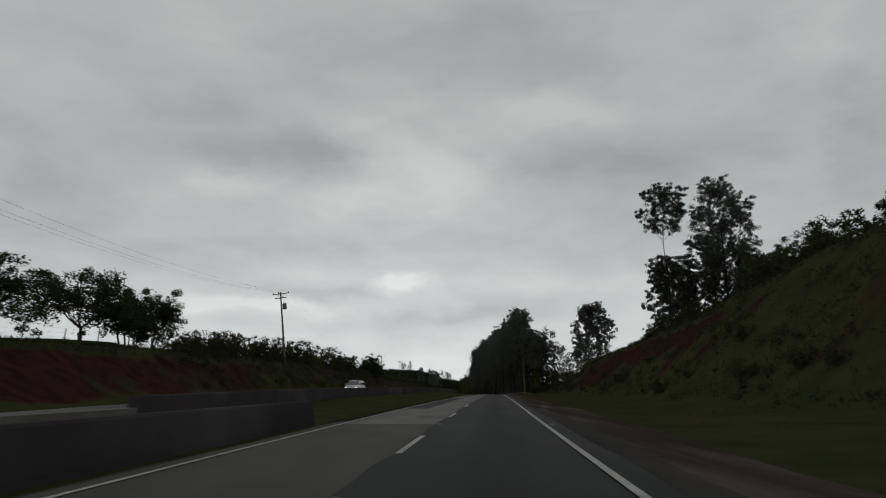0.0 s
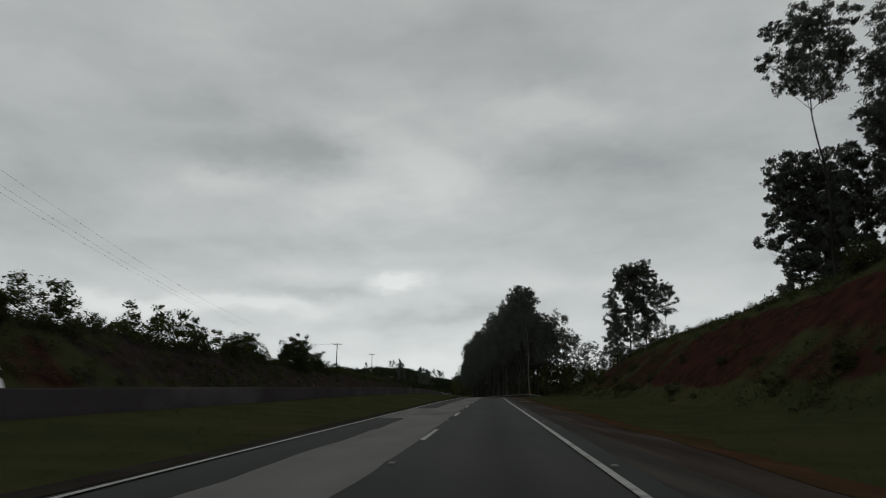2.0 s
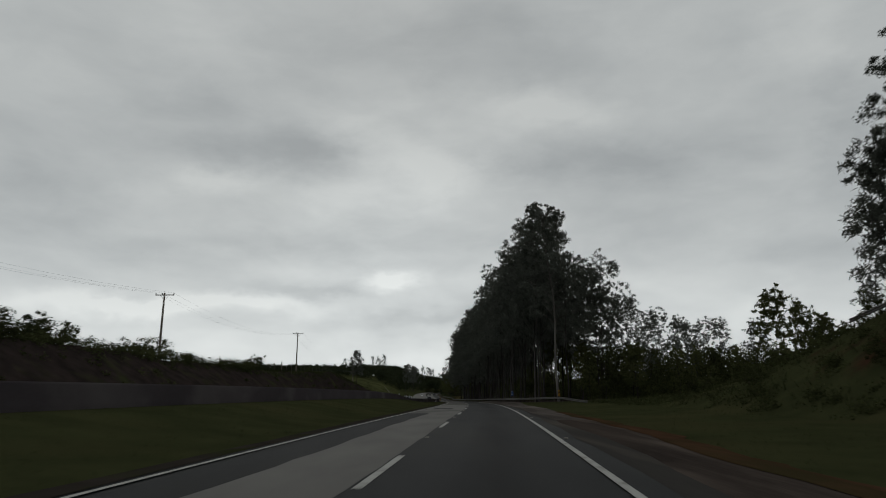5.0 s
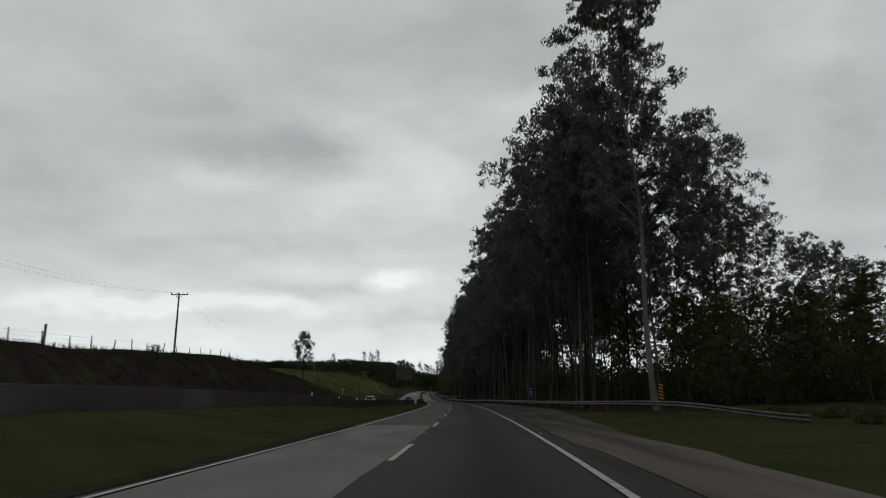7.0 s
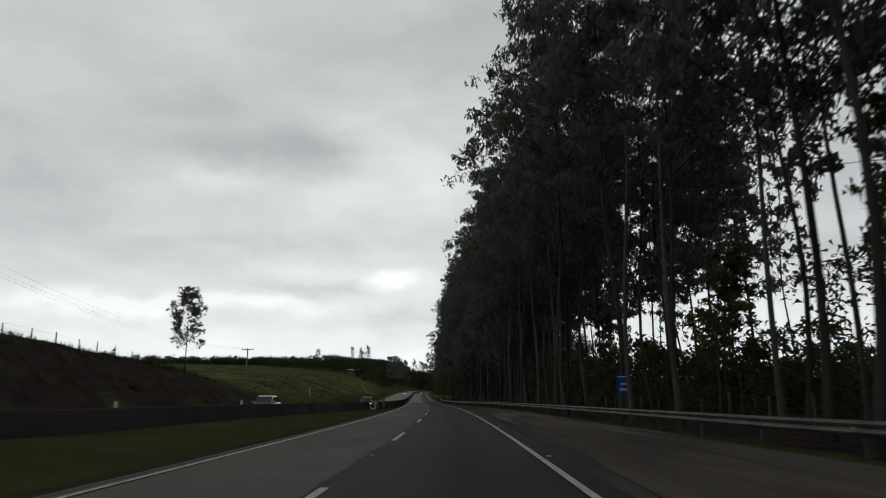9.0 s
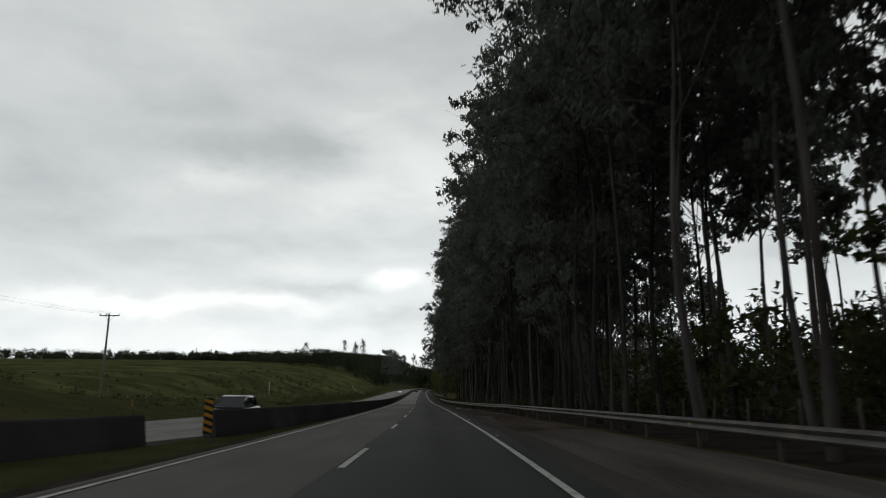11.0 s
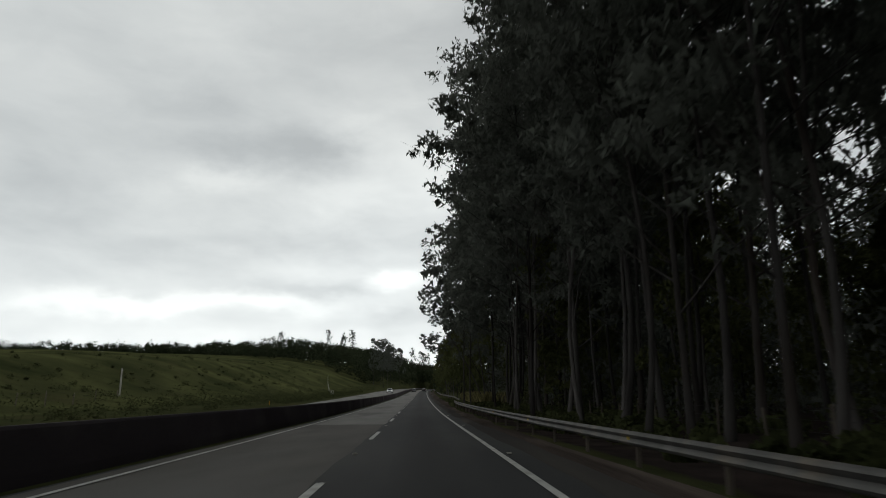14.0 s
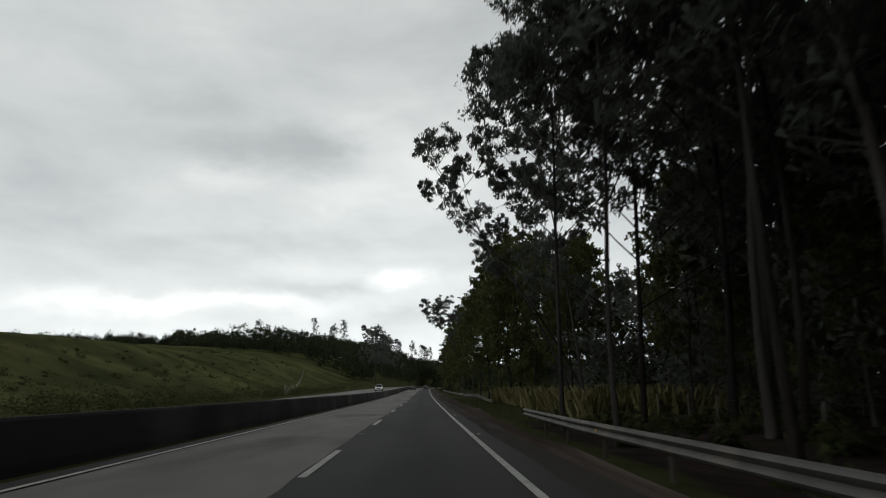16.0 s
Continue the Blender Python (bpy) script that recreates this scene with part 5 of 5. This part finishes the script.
def utility_pole(s, a, top, transformer, lean=0.0):
    foot = place(s, a + lean, -0.3)
    peak = level(s, a, top)
    foot.y = peak.y
    tall = peak.z - foot.z
    tilt = -math.degrees(math.atan2(lean, tall))
    thing = new("utility_pole")
    thing.matrix_basis = Matrix.Translation(foot) @ pose(0, 0, 0, 0, 0, -math.degrees(heading(s))) @ pose(0, 0, 0, 0, tilt, 0)
    v, f = tube([(0, 0, 0), (0, 0, tall * 0.5), (0, 0, tall)], [0.16, 0.13, 0.10], 10)
    part("shaft", mesh("shaft", v, f, WOOD, True), thing, "weathered grey wooden shaft")
    part("crossarm", box_mesh("crossarm", (2 * ARM + 0.1, 0.10, 0.12), WOOD, (0, 0.12, tall - 0.25), 0.012), thing)
    for x in (-ARM, -0.35, ARM):
        v, f = tube([(x, 0.12, tall - 0.19), (x, 0.12, tall - 0.12), (x, 0.12, tall - 0.05), (x, 0.12, tall + 0.03)], [0.025, 0.07, 0.05, 0.03], 8)
        part("insulator", mesh("insulator", v, f, DARK_METAL, True), thing, "dark porcelain insulator")
    for x in (-0.55, 0.55):
        v, f = tube([(x, 0.12, tall - 0.3), (0, 0.10, tall - 0.95)], [0.02, 0.02], 5)
        part("brace", mesh("brace", v, f, DARK_METAL), thing)
    if transformer:
        part("lower_crossarm", box_mesh("lower_crossarm", (1.6, 0.10, 0.12), WOOD, (0, -0.12, tall - 0.9), 0.012), thing)
        bm = bmesh.new()
        bmesh.ops.create_cone(bm, cap_ends=True, segments=18, radius1=0.30, radius2=0.30, depth=0.85, matrix=Matrix.Translation((0.48, 0, tall - 2.2)))
        bmesh.ops.bevel(bm, geom=[e for e in bm.edges if abs(e.verts[0].co.z - e.verts[1].co.z) < 1e-4], offset=0.05, segments=2, affect="EDGES")
        part("transformer", bm_mesh("transformer", bm, CONCRETE_LIGHT), thing, "grey transformer drum")
        for x in (0.35, 0.6):
            v, f = tube([(x, 0, tall - 1.8), (x, 0, tall - 1.55)], [0.05, 0.03], 7)
            part("bushing", mesh("bushing", v, f, DARK_METAL), thing)
    return tagged(thing, "weathered utility pole with a crossarm" + (" and a grey transformer" if transformer else ""), "utility pole", "power line poles")


for i, (s, a, top) in enumerate(POLES):
    utility_pole(s, a, top, i == 1, 1.3 if i == 1 else 0.0)
for (s0, a0, t0), (s1, a1, t1) in zip(POLES, POLES[1:]):
    for off in (-ARM, -0.35, ARM):
        p, q = level(s0, a0 + off, t0), level(s1, a1 + off, t1)
        sag = (q - p).length * 0.030
        pts = [p.lerp(q, u / 16) - Vector((0, 0, 4 * sag * (u / 16) * (1 - u / 16))) for u in range(17)]
        v, f = tube(pts, [0.006] * 17, 4)
        tagged(new("power_cable", mesh("power_cable", v, f, CABLE)), "thin dark power cable strung between the poles", "power cable", "power cables")

# ---- fences ----
def fence_of(name, stations, line_a, tall, material, label, rng_seed, wires=3, width=0.10):
    thing = new(name)
    r = np.random.default_rng(rng_seed)
    v, f = tube([(0, 0, -0.3), (0, 0, tall * 0.6), (0, 0, tall)], [width * 0.55, width * 0.5, width * 0.42], 6)
    shape = mesh("post", v, f, material, True)
    for s in stations:
        s += r.normal() * 0.15
        p = part("post", shape, thing)
        p.matrix_basis = Matrix.Translation(place(s, line_a(s))) @ pose(0, 0, 0, r.normal() * 3, r.normal() * 3, 0) @ Matrix.Diagonal((1, 1, r.uniform(0.85, 1.12), 1))
    for k in range(wires):
        z = tall * (0.35 + 0.27 * k)
        pts = [place(s, line_a(s), z) for s in stations]
        v, f = tube(pts, [0.006] * len(pts), 3)
        part("wire", mesh("wire", v, f, DARK_METAL), thing)
    return tagged(thing, label, "fence")


fence_of("wire_fence", np.arange(172, 268, 2.6), lambda s: -31.4, 1.2, BARK_DARK, "weathered wooden post and wire fence on the bank's crest", 71)
fence_of("wire_fence", np.arange(10, 60, 3.2), lambda s: -30.6, 1.3, WOOD, "weathered wooden post and wire fence above the red bank", 72)
fence_of("wire_fence", np.arange(296, 372, 4.2), lambda s: -33 - (s - 296) * 0.06, 1.35, WOOD, "grey wooden post fence at the pasture's foot", 73)
fence_of("wire_fence", np.arange(430, 520, 3.0), lambda s: -20 - (s - 430) * 0.22, 1.4, POST_PALE, "pale post fence climbing the pasture", 74, width=0.06)
fence_of("wire_fence", np.arange(206, 374, 2.2), lambda s: 12.6, 1.2, BARK_DARK, "grey wooden post fence under the eucalyptus grove", 75)
brace = new("corner_post", box_mesh("corner_post", (0.16, 0.16, 2.0), WOOD, (0, 0, 0.8), 0.02))
brace.matrix_basis = Matrix.Translation(place(193, -31.4))
tagged(brace, "thick wooden corner post of the fence", "fence post")

# ---- signs and markers ----
BLUE = surface("blue_sign_face", (0.014, 0.055, 0.19), (0.02, 0.075, 0.23), 3.0, 0.5, 0.0)
WHITE_SIGN = surface("white_sign_paint", (0.30, 0.32, 0.36), (0.42, 0.44, 0.48), 3.0, 0.5, 0.0)
YELLOW = surface("yellow_marker_paint", (0.30, 0.15, 0.02), (0.38, 0.20, 0.03), 3.0, 0.55, 0.0)
BLACK = surface("black_marker_paint", (0.015, 0.015, 0.015), (0.03, 0.03, 0.03), 3.0, 0.6, 0.0)


def km_sign(s, a):
    thing = new("road_sign")
    thing.matrix_basis = Matrix.Translation(place(s, a)) @ pose(0, 0, 0, 0, 0, -math.degrees(heading(s)))
    for x in (-0.28, 0.28):
        v, f = tube([(x, 0.03, -0.3), (x, 0.03, 2.40)], [0.035, 0.035], 8)
        part("post", mesh("post", v, f, STEEL), thing)
    part("upper_panel", box_mesh("upper_panel", (0.76, 0.025, 0.30), BLUE, (0, -0.02, 2.27), 0.01), thing, "blue panel")
    part("lower_panel", box_mesh("lower_panel", (0.76, 0.025, 0.76), BLUE, (0, -0.02, 1.72), 0.01), thing, "blue panel")
    part("white_band", box_mesh("white_band", (0.60, 0.008, 0.06), WHITE_SIGN, (0, -0.037, 2.27)), thing)
    for w, h, z in ((0.36, 0.09, 1.90), (0.46, 0.12, 1.60)):
        part("text_bar", box_mesh("text_bar", (w, 0.008, h), WHITE_SIGN, (0, -0.037, z)), thing, "white bar of lettering")
    return tagged(thing, "blue road sign with white lettering behind the guardrail", "road sign")


km_sign(226, 10.9)


def chevron_board(s, a, turn=0.0, up=0.85, tall=1.15):
    """A board with black and yellow diagonal bands, built band by band."""
    thing = new("hazard_marker")
    thing.matrix_basis = Matrix.Translation(place(s, a)) @ pose(0, 0, 0, 0, 0, -math.degrees(heading(s)) + turn)
    v, f = tube([(0, 0.03, -0.3), (0, 0.03, up + tall - 0.1)], [0.04, 0.04], 8)
    part("post", mesh("post", v, f, STEEL), thing)
    wide = 0.30
    part("board", box_mesh("board", (wide, 0.025, tall), BLACK, (0, -0.02, up + tall / 2), 0.008), thing, "black board")
    n = 5
    for k in range(n):
        z = up + 0.02 + k * tall / n
        band = mesh("band", [(-wide / 2 + 0.01, -0.036, z + 0.10), (wide / 2 - 0.01, -0.036, z), (wide / 2 - 0.01, -0.036, z + 0.11), (-wide / 2 + 0.01, -0.036, min(z + 0.21, up + tall - 0.01))], [(0, 1, 2, 3)], YELLOW)
        part("band", band, thing, "yellow diagonal band")
    return tagged(thing, "hazard marker board with black and yellow diagonal bands", "hazard marker", "hazard markers")


chevron_board(189.5, 13.9, up=0.75, tall=1.05)
chevron_board(257.8, -5.5, up=0.3, tall=1.1)
PEG = box_mesh("marker_post", (0.09, 0.05, 0.55), YELLOW, (0, 0, 0.2), 0.01)
for s, a in ((279, -20.5), (372, -17.8), (165, -24.6), (118, -24.8)):
    ob = new("marker_post", PEG)
    ob.matrix_basis = Matrix.Translation(place(s, a, 0.1))
    tagged(ob, "short yellow marker post at the verge", "marker post", "marker posts")
for s, a in ((200, -13.4), (210, -13.4), (232, -13.2), (220, -13.3)):
    z = bend(s, MEDIAN_Z)
    ob = new("barrier_reflector", box_mesh("barrier_reflector", (0.16, 0.04, 0.26), WHITE_SIGN, (0, 0, 0), 0.01))
    ob.matrix_basis = Matrix.Translation(level(s, bend(s, BARRIER_A) + 0.02, z + 0.99)) @ pose(0, 0, 0, 0, 0, -math.degrees(heading(s)))
    tagged(ob, "small white reflector on top of the barrier", "reflector", "barrier reflectors")
mast = new("lamp_mast")
mast.matrix_basis = Matrix.Translation(place(376.6, -40.1, -0.3))
v, f = tube([(0, 0, 0), (0, 0, 5.3 - float(rise(376.6, -40.1)))], [0.13, 0.10], 8)
part("shaft", mesh("shaft", v, f, POST_PALE, True), mast)
tagged(mast, "pale concrete post standing in the pasture", "post")

bm = bmesh.new()
bmesh.ops.create_cube(bm, size=1.0, matrix=Matrix.Diagonal((0.75, 0.22, 0.12, 1)))
bmesh.ops.bevel(bm, geom=bm.edges[:], offset=0.03, segments=2, affect="EDGES")
for v in bm.verts:
    v.co += Vector((noise.noise(v.co * 9), noise.noise(v.co * 9 + Vector((5, 0, 0))), noise.noise(v.co * 9 + Vector((0, 5, 0))))) * 0.03
debris = new("broken_slab", bm_mesh("broken_slab", bm, POST_PALE))
debris.matrix_basis = Matrix.Translation(level(301, 5.5, 0.03)) @ pose(0, 0, 0, 0, 2, 25)
tagged(debris, "pale broken slab lying on the dirt shoulder", "debris")

# ---- cars ----
TYRE = surface("tyre_rubber", (0.015, 0.015, 0.015), (0.025, 0.025, 0.025), 5.0, 0.9, 0.1)
GLASS_DARK = glass("dark_car_glass", (0.02, 0.024, 0.026))
HEADLIGHT = lamp_glow("lit_headlight", (1.0, 0.96, 0.88), 3.0)
TAIL = surface("red_tail_light", (0.25, 0.01, 0.01), (0.35, 0.02, 0.02), 5.0, 0.3, 0.0)


def car(name, s, a, z, facing, paint, label, length=4.4, wide=1.75, tall=1.48, suv=False, lights=True):
    """Body shell lofted through cross-sections, with glass, wheels and lamps. Front towards +y of its own frame."""
    thing = new(name)
    thing.matrix_basis = Matrix.Translation(level(s, a, z)) @ pose(0, 0, 0, 0, 0, -math.degrees(heading(s)) + facing)
    L, W, H = length, wide, tall
    belt = H * (0.68 if suv else 0.60)

    def loft(sections, material, nm, bev=0.0):
        verts, faces = [], []
        for sec in sections:
            verts += sec
        n = len(sections[0])
        for i in range(len(sections) - 1):
            for k in range(n):
                b, c = i * n + k, i * n + (k + 1) % n
                faces.append((b, c, c + n, b + n))
        faces += [tuple(range(n)), tuple(reversed(range((len(sections) - 1) * n, len(sections) * n)))]
        return mesh(nm, verts, faces, material, True)

    def ring(y, zlo, zhi, w, shoulder=0.86):
        h = w / 2
        return [(-h * 0.9, y, zlo), (-h, y, zlo + (zhi - zlo) * 0.3), (-h, y, zlo + (zhi - zlo) * 0.72), (-h * shoulder, y, zhi), (h * shoulder, y, zhi), (h, y, zlo + (zhi - zlo) * 0.72), (h, y, zlo + (zhi - zlo) * 0.3), (h * 0.9, y, zlo)]

    rear_top = belt if suv else belt * 0.98
    body = [ring(-L / 2, 0.42, belt * 0.86, W * 0.86), ring(-L / 2 + 0.12, 0.26, rear_top, W * 0.95), ring(-L * 0.30, 0.22, belt, W), ring(0, 0.22, belt, W), ring(L * 0.20, 0.22, belt * 0.98, W), ring(L * 0.38, 0.22, belt * (0.93 if suv else 0.86), W * 0.97), ring(L / 2 - 0.12, 0.26, belt * (0.84 if suv else 0.76), W * 0.92), ring(L / 2, 0.36, belt * 0.62, W * 0.78)]
    part("body", loft(body, paint, "body"), thing)
    back = -L / 2 + (0.25 if suv else 0.75)

    def cab(y, w, zz):
        return [(-w / 2, y, belt - 0.02), (-w / 2 * 0.98, y, belt + (zz - belt) * 0.5), (-w / 2 * 0.82, y, zz), (w / 2 * 0.82, y, zz), (w / 2 * 0.98, y, belt + (zz - belt) * 0.5), (w / 2, y, belt - 0.02)]

    cabin = [cab(back - 0.1, W * 0.80, belt + 0.02), cab(back + 0.35, W * 0.86, H * 0.965), cab(-L * 0.02, W * 0.88, H), cab(L * 0.10, W * 0.86, H * 0.97), cab(L * 0.27, W * 0.84, belt + 0.02)]
    part("cabin", loft(cabin, paint, "cabin"), thing)
    # glazing, slightly proud of the cabin
    y0, y1, z0, z1 = L * 0.262, L * 0.115, belt + 0.05, H * 0.95
    for nm, quad in (("windscreen", [(-W * 0.39, y0 + 0.02, z0), (W * 0.39, y0 + 0.02, z0), (W * 0.345, y1 + 0.02, z1), (-W * 0.345, y1 + 0.02, z1)]), ("rear_window", [(W * 0.35, back - 0.10, z0 + 0.03), (-W * 0.35, back - 0.10, z0 + 0.03), (-W * 0.31, back + 0.28, z1 - 0.02), (W * 0.31, back + 0.28, z1 - 0.02)])):
        bm = bmesh.new()
        bm.faces.new([bm.verts.new(c) for c in quad])
        ext = bmesh.ops.extrude_face_region(bm, geom=bm.faces[:])
        bmesh.ops.translate(bm, verts=[e for e in ext["geom"] if isinstance(e, bmesh.types.BMVert)], vec=(0, 0.012 if nm == "windscreen" else -0.012, 0.012))
        part(nm, bm_mesh(nm, bm, GLASS_DARK), thing, "dark glass")
    spans = [(back + 0.30, -L * 0.10), (-L * 0.085, L * 0.10)] + ([(back + 0.02, back + 0.24)] if suv else [])
    for sx in (-1, 1):
        for ya, yb in spans:
            x0, x1 = sx * (W * 0.450), sx * (W * 0.402)
            slope = 0.16 if yb > 0 else 0.0
            zm = belt + (H - belt) * 0.5
            lower = [bm_co for bm_co in ((x0, ya, belt + 0.05), (x0, yb + slope, belt + 0.05))]
            middle = [(sx * W * 0.443, ya + 0.02, zm), (sx * W * 0.443, yb + slope * 0.5, zm)]
            upper = [(x1, ya + 0.04, H * 0.92), (x1, yb, H * 0.92)]
            bm = bmesh.new()
            rows_v = [[bm.verts.new(c) for c in pair] for pair in (lower, middle, upper)]
            for p, q in zip(rows_v, rows_v[1:]):
                bm.faces.new([p[0], p[1], q[1], q[0]])
            ext = bmesh.ops.extrude_face_region(bm, geom=bm.faces[:])
            bmesh.ops.translate(bm, verts=[e for e in ext["geom"] if isinstance(e, bmesh.types.BMVert)], vec=(sx * 0.012, 0, 0))
            part("side_window", bm_mesh("side_window", bm, GLASS_DARK), thing, "dark glass")
        part("mirror", box_mesh("mirror", (0.20, 0.10, 0.14), paint, (sx * (W * 0.53), L * 0.17, belt + 0.10), 0.03), thing)
        part("headlight", box_mesh("headlight", (0.24, 0.10, 0.10), HEADLIGHT if lights else WHITE_SIGN, (sx * W * 0.34, L / 2 - 0.09, belt * (0.72 if suv else 0.66)), 0.03), thing, "lit headlight" if lights else "")
        part("tail_light", box_mesh("tail_light", (0.20, 0.06, 0.22), TAIL, (sx * W * 0.39, -L / 2 + 0.08, belt * 0.80), 0.02), thing, "red tail light")
        for yy in (L * 0.30, -L * 0.29):
            bm = bmesh.new()
            bmesh.ops.create_cone(bm, cap_ends=True, segments=22, radius1=0.32, radius2=0.32, depth=0.20, matrix=Matrix.Translation((sx * (W / 2 - 0.09), yy, 0.32)) @ pose(0, 0, 0, 0, 90, 0))
            bmesh.ops.bevel(bm, geom=[e for e in bm.edges if abs(e.verts[0].co.x - e.verts[1].co.x) < 1e-4], offset=0.04, segments=2, affect="EDGES")
            wheel = part("wheel", bm_mesh("wheel", bm, TYRE, True), thing, "black tyre")
            bm = bmesh.new()
            bmesh.ops.create_cone(bm, cap_ends=True, segments=16, radius1=0.20, radius2=0.17, depth=0.03, matrix=Matrix.Translation((sx * (W / 2 + 0.015), yy, 0.32)) @ pose(0, 0, 0, 0, 90 * sx, 0))
            part("rim", bm_mesh("rim", bm, STEEL), wheel)
        if suv:
            v, f = tube([(sx * W * 0.36, back + 0.35, H + 0.0), (sx * W * 0.36, back + 0.45, H + 0.07), (sx * W * 0.36, L * 0.02, H + 0.08), (sx * W * 0.36, L * 0.07, H + 0.0)], [0.022] * 4, 6)
            part("roof_rail", mesh("roof_rail", v, f, STEEL, True), thing)
    part("grille", box_mesh("grille", (W * 0.46, 0.05, 0.16), BLACK, (0, L / 2 - 0.02, belt * 0.60), 0.02), thing, "black grille")
    part("bumper", box_mesh("bumper", (W * 0.86, 0.16, 0.24), paint, (0, L / 2 - 0.04, 0.38), 0.05), thing)
    return tagged(thing, label, "car", "cars on the highway")


WHITE_PAINT = surface("silver_white_car_paint", (0.50, 0.51, 0.52), (0.58, 0.59, 0.60), 1.0, 0.35, 0.0, spec=0.5)
SILVER_PAINT = surface("silver_car_paint", (0.28, 0.29, 0.31), (0.34, 0.35, 0.37), 1.0, 0.3, 0.0, metal=0.5, spec=0.5)
BLACK_PAINT = surface("black_car_paint", (0.02, 0.02, 0.025), (0.035, 0.035, 0.04), 1.0, 0.3, 0.0, spec=0.5)


def lane(s, off):
    return bend(s, BARRIER_A) + off, bend(s, MEDIAN_Z) + bend(s, OPPOSITE_Z) + 0.02


for nm, s, off, paint, label, suv in (
        ("suv", 60, -2.6, WHITE_PAINT, "silver-white estate car with roof rails and lit headlights", True),
        ("car", 242, -3.0, SILVER_PAINT, "silver saloon car with its headlights lit", False),
        ("car", 268, -3.0, BLACK_PAINT, "dark saloon car with its headlights lit", False),
        ("car", 470, -3.4, WHITE_PAINT, "white car far off on the other carriageway", False)):
    a, z = lane(s, off)
    car(nm, s, a, z, 180, paint, label, 4.6 if suv else 4.2, 1.78, 1.68 if suv else 1.46, suv)
for s, a, paint in ((520, -1.9, BLACK_PAINT), (545, 1.9, BLACK_PAINT)):
    car("car", s, a, 0.0, 0, paint, "dark car far ahead on the road", lights=False)

# ---- distant hills ----
def distant_hill(name, cx, cy, wide, tall, seed):
    verts, faces, n = [], [], 60
    for j in range(6):
        for i in range(n + 1):
            u = i / n * 2 - 1
            h = tall * math.cos(u * math.pi / 2) ** 1.3 * (1 + 0.25 * noise.noise((u * 3, seed, 0)) + 0.1 * noise.noise((u * 9, seed, 2)))
            k = math.sin(j / 5 * math.pi / 2)
            verts.append((cx + u * wide, cy - 320 + 320 * j / 5, -20 + h * k))
    for j in range(5):
        for i in range(n):
            b = j * (n + 1) + i
            faces.append((b, b + 1, b + n + 2, b + n + 1))
    HAZE = surface("hazy_far_hill", (0.16, 0.20, 0.23), (0.20, 0.24, 0.26), 0.004, 1.0, 0.0, fine_scale=0.03)
    tagged(new(name, mesh(name, verts, faces, HAZE, True)), "hazy blue-grey hill on the horizon", "hill", kind="structure")


distant_hill("backdrop_hill", -1900, 2330, 560, 150, 3)
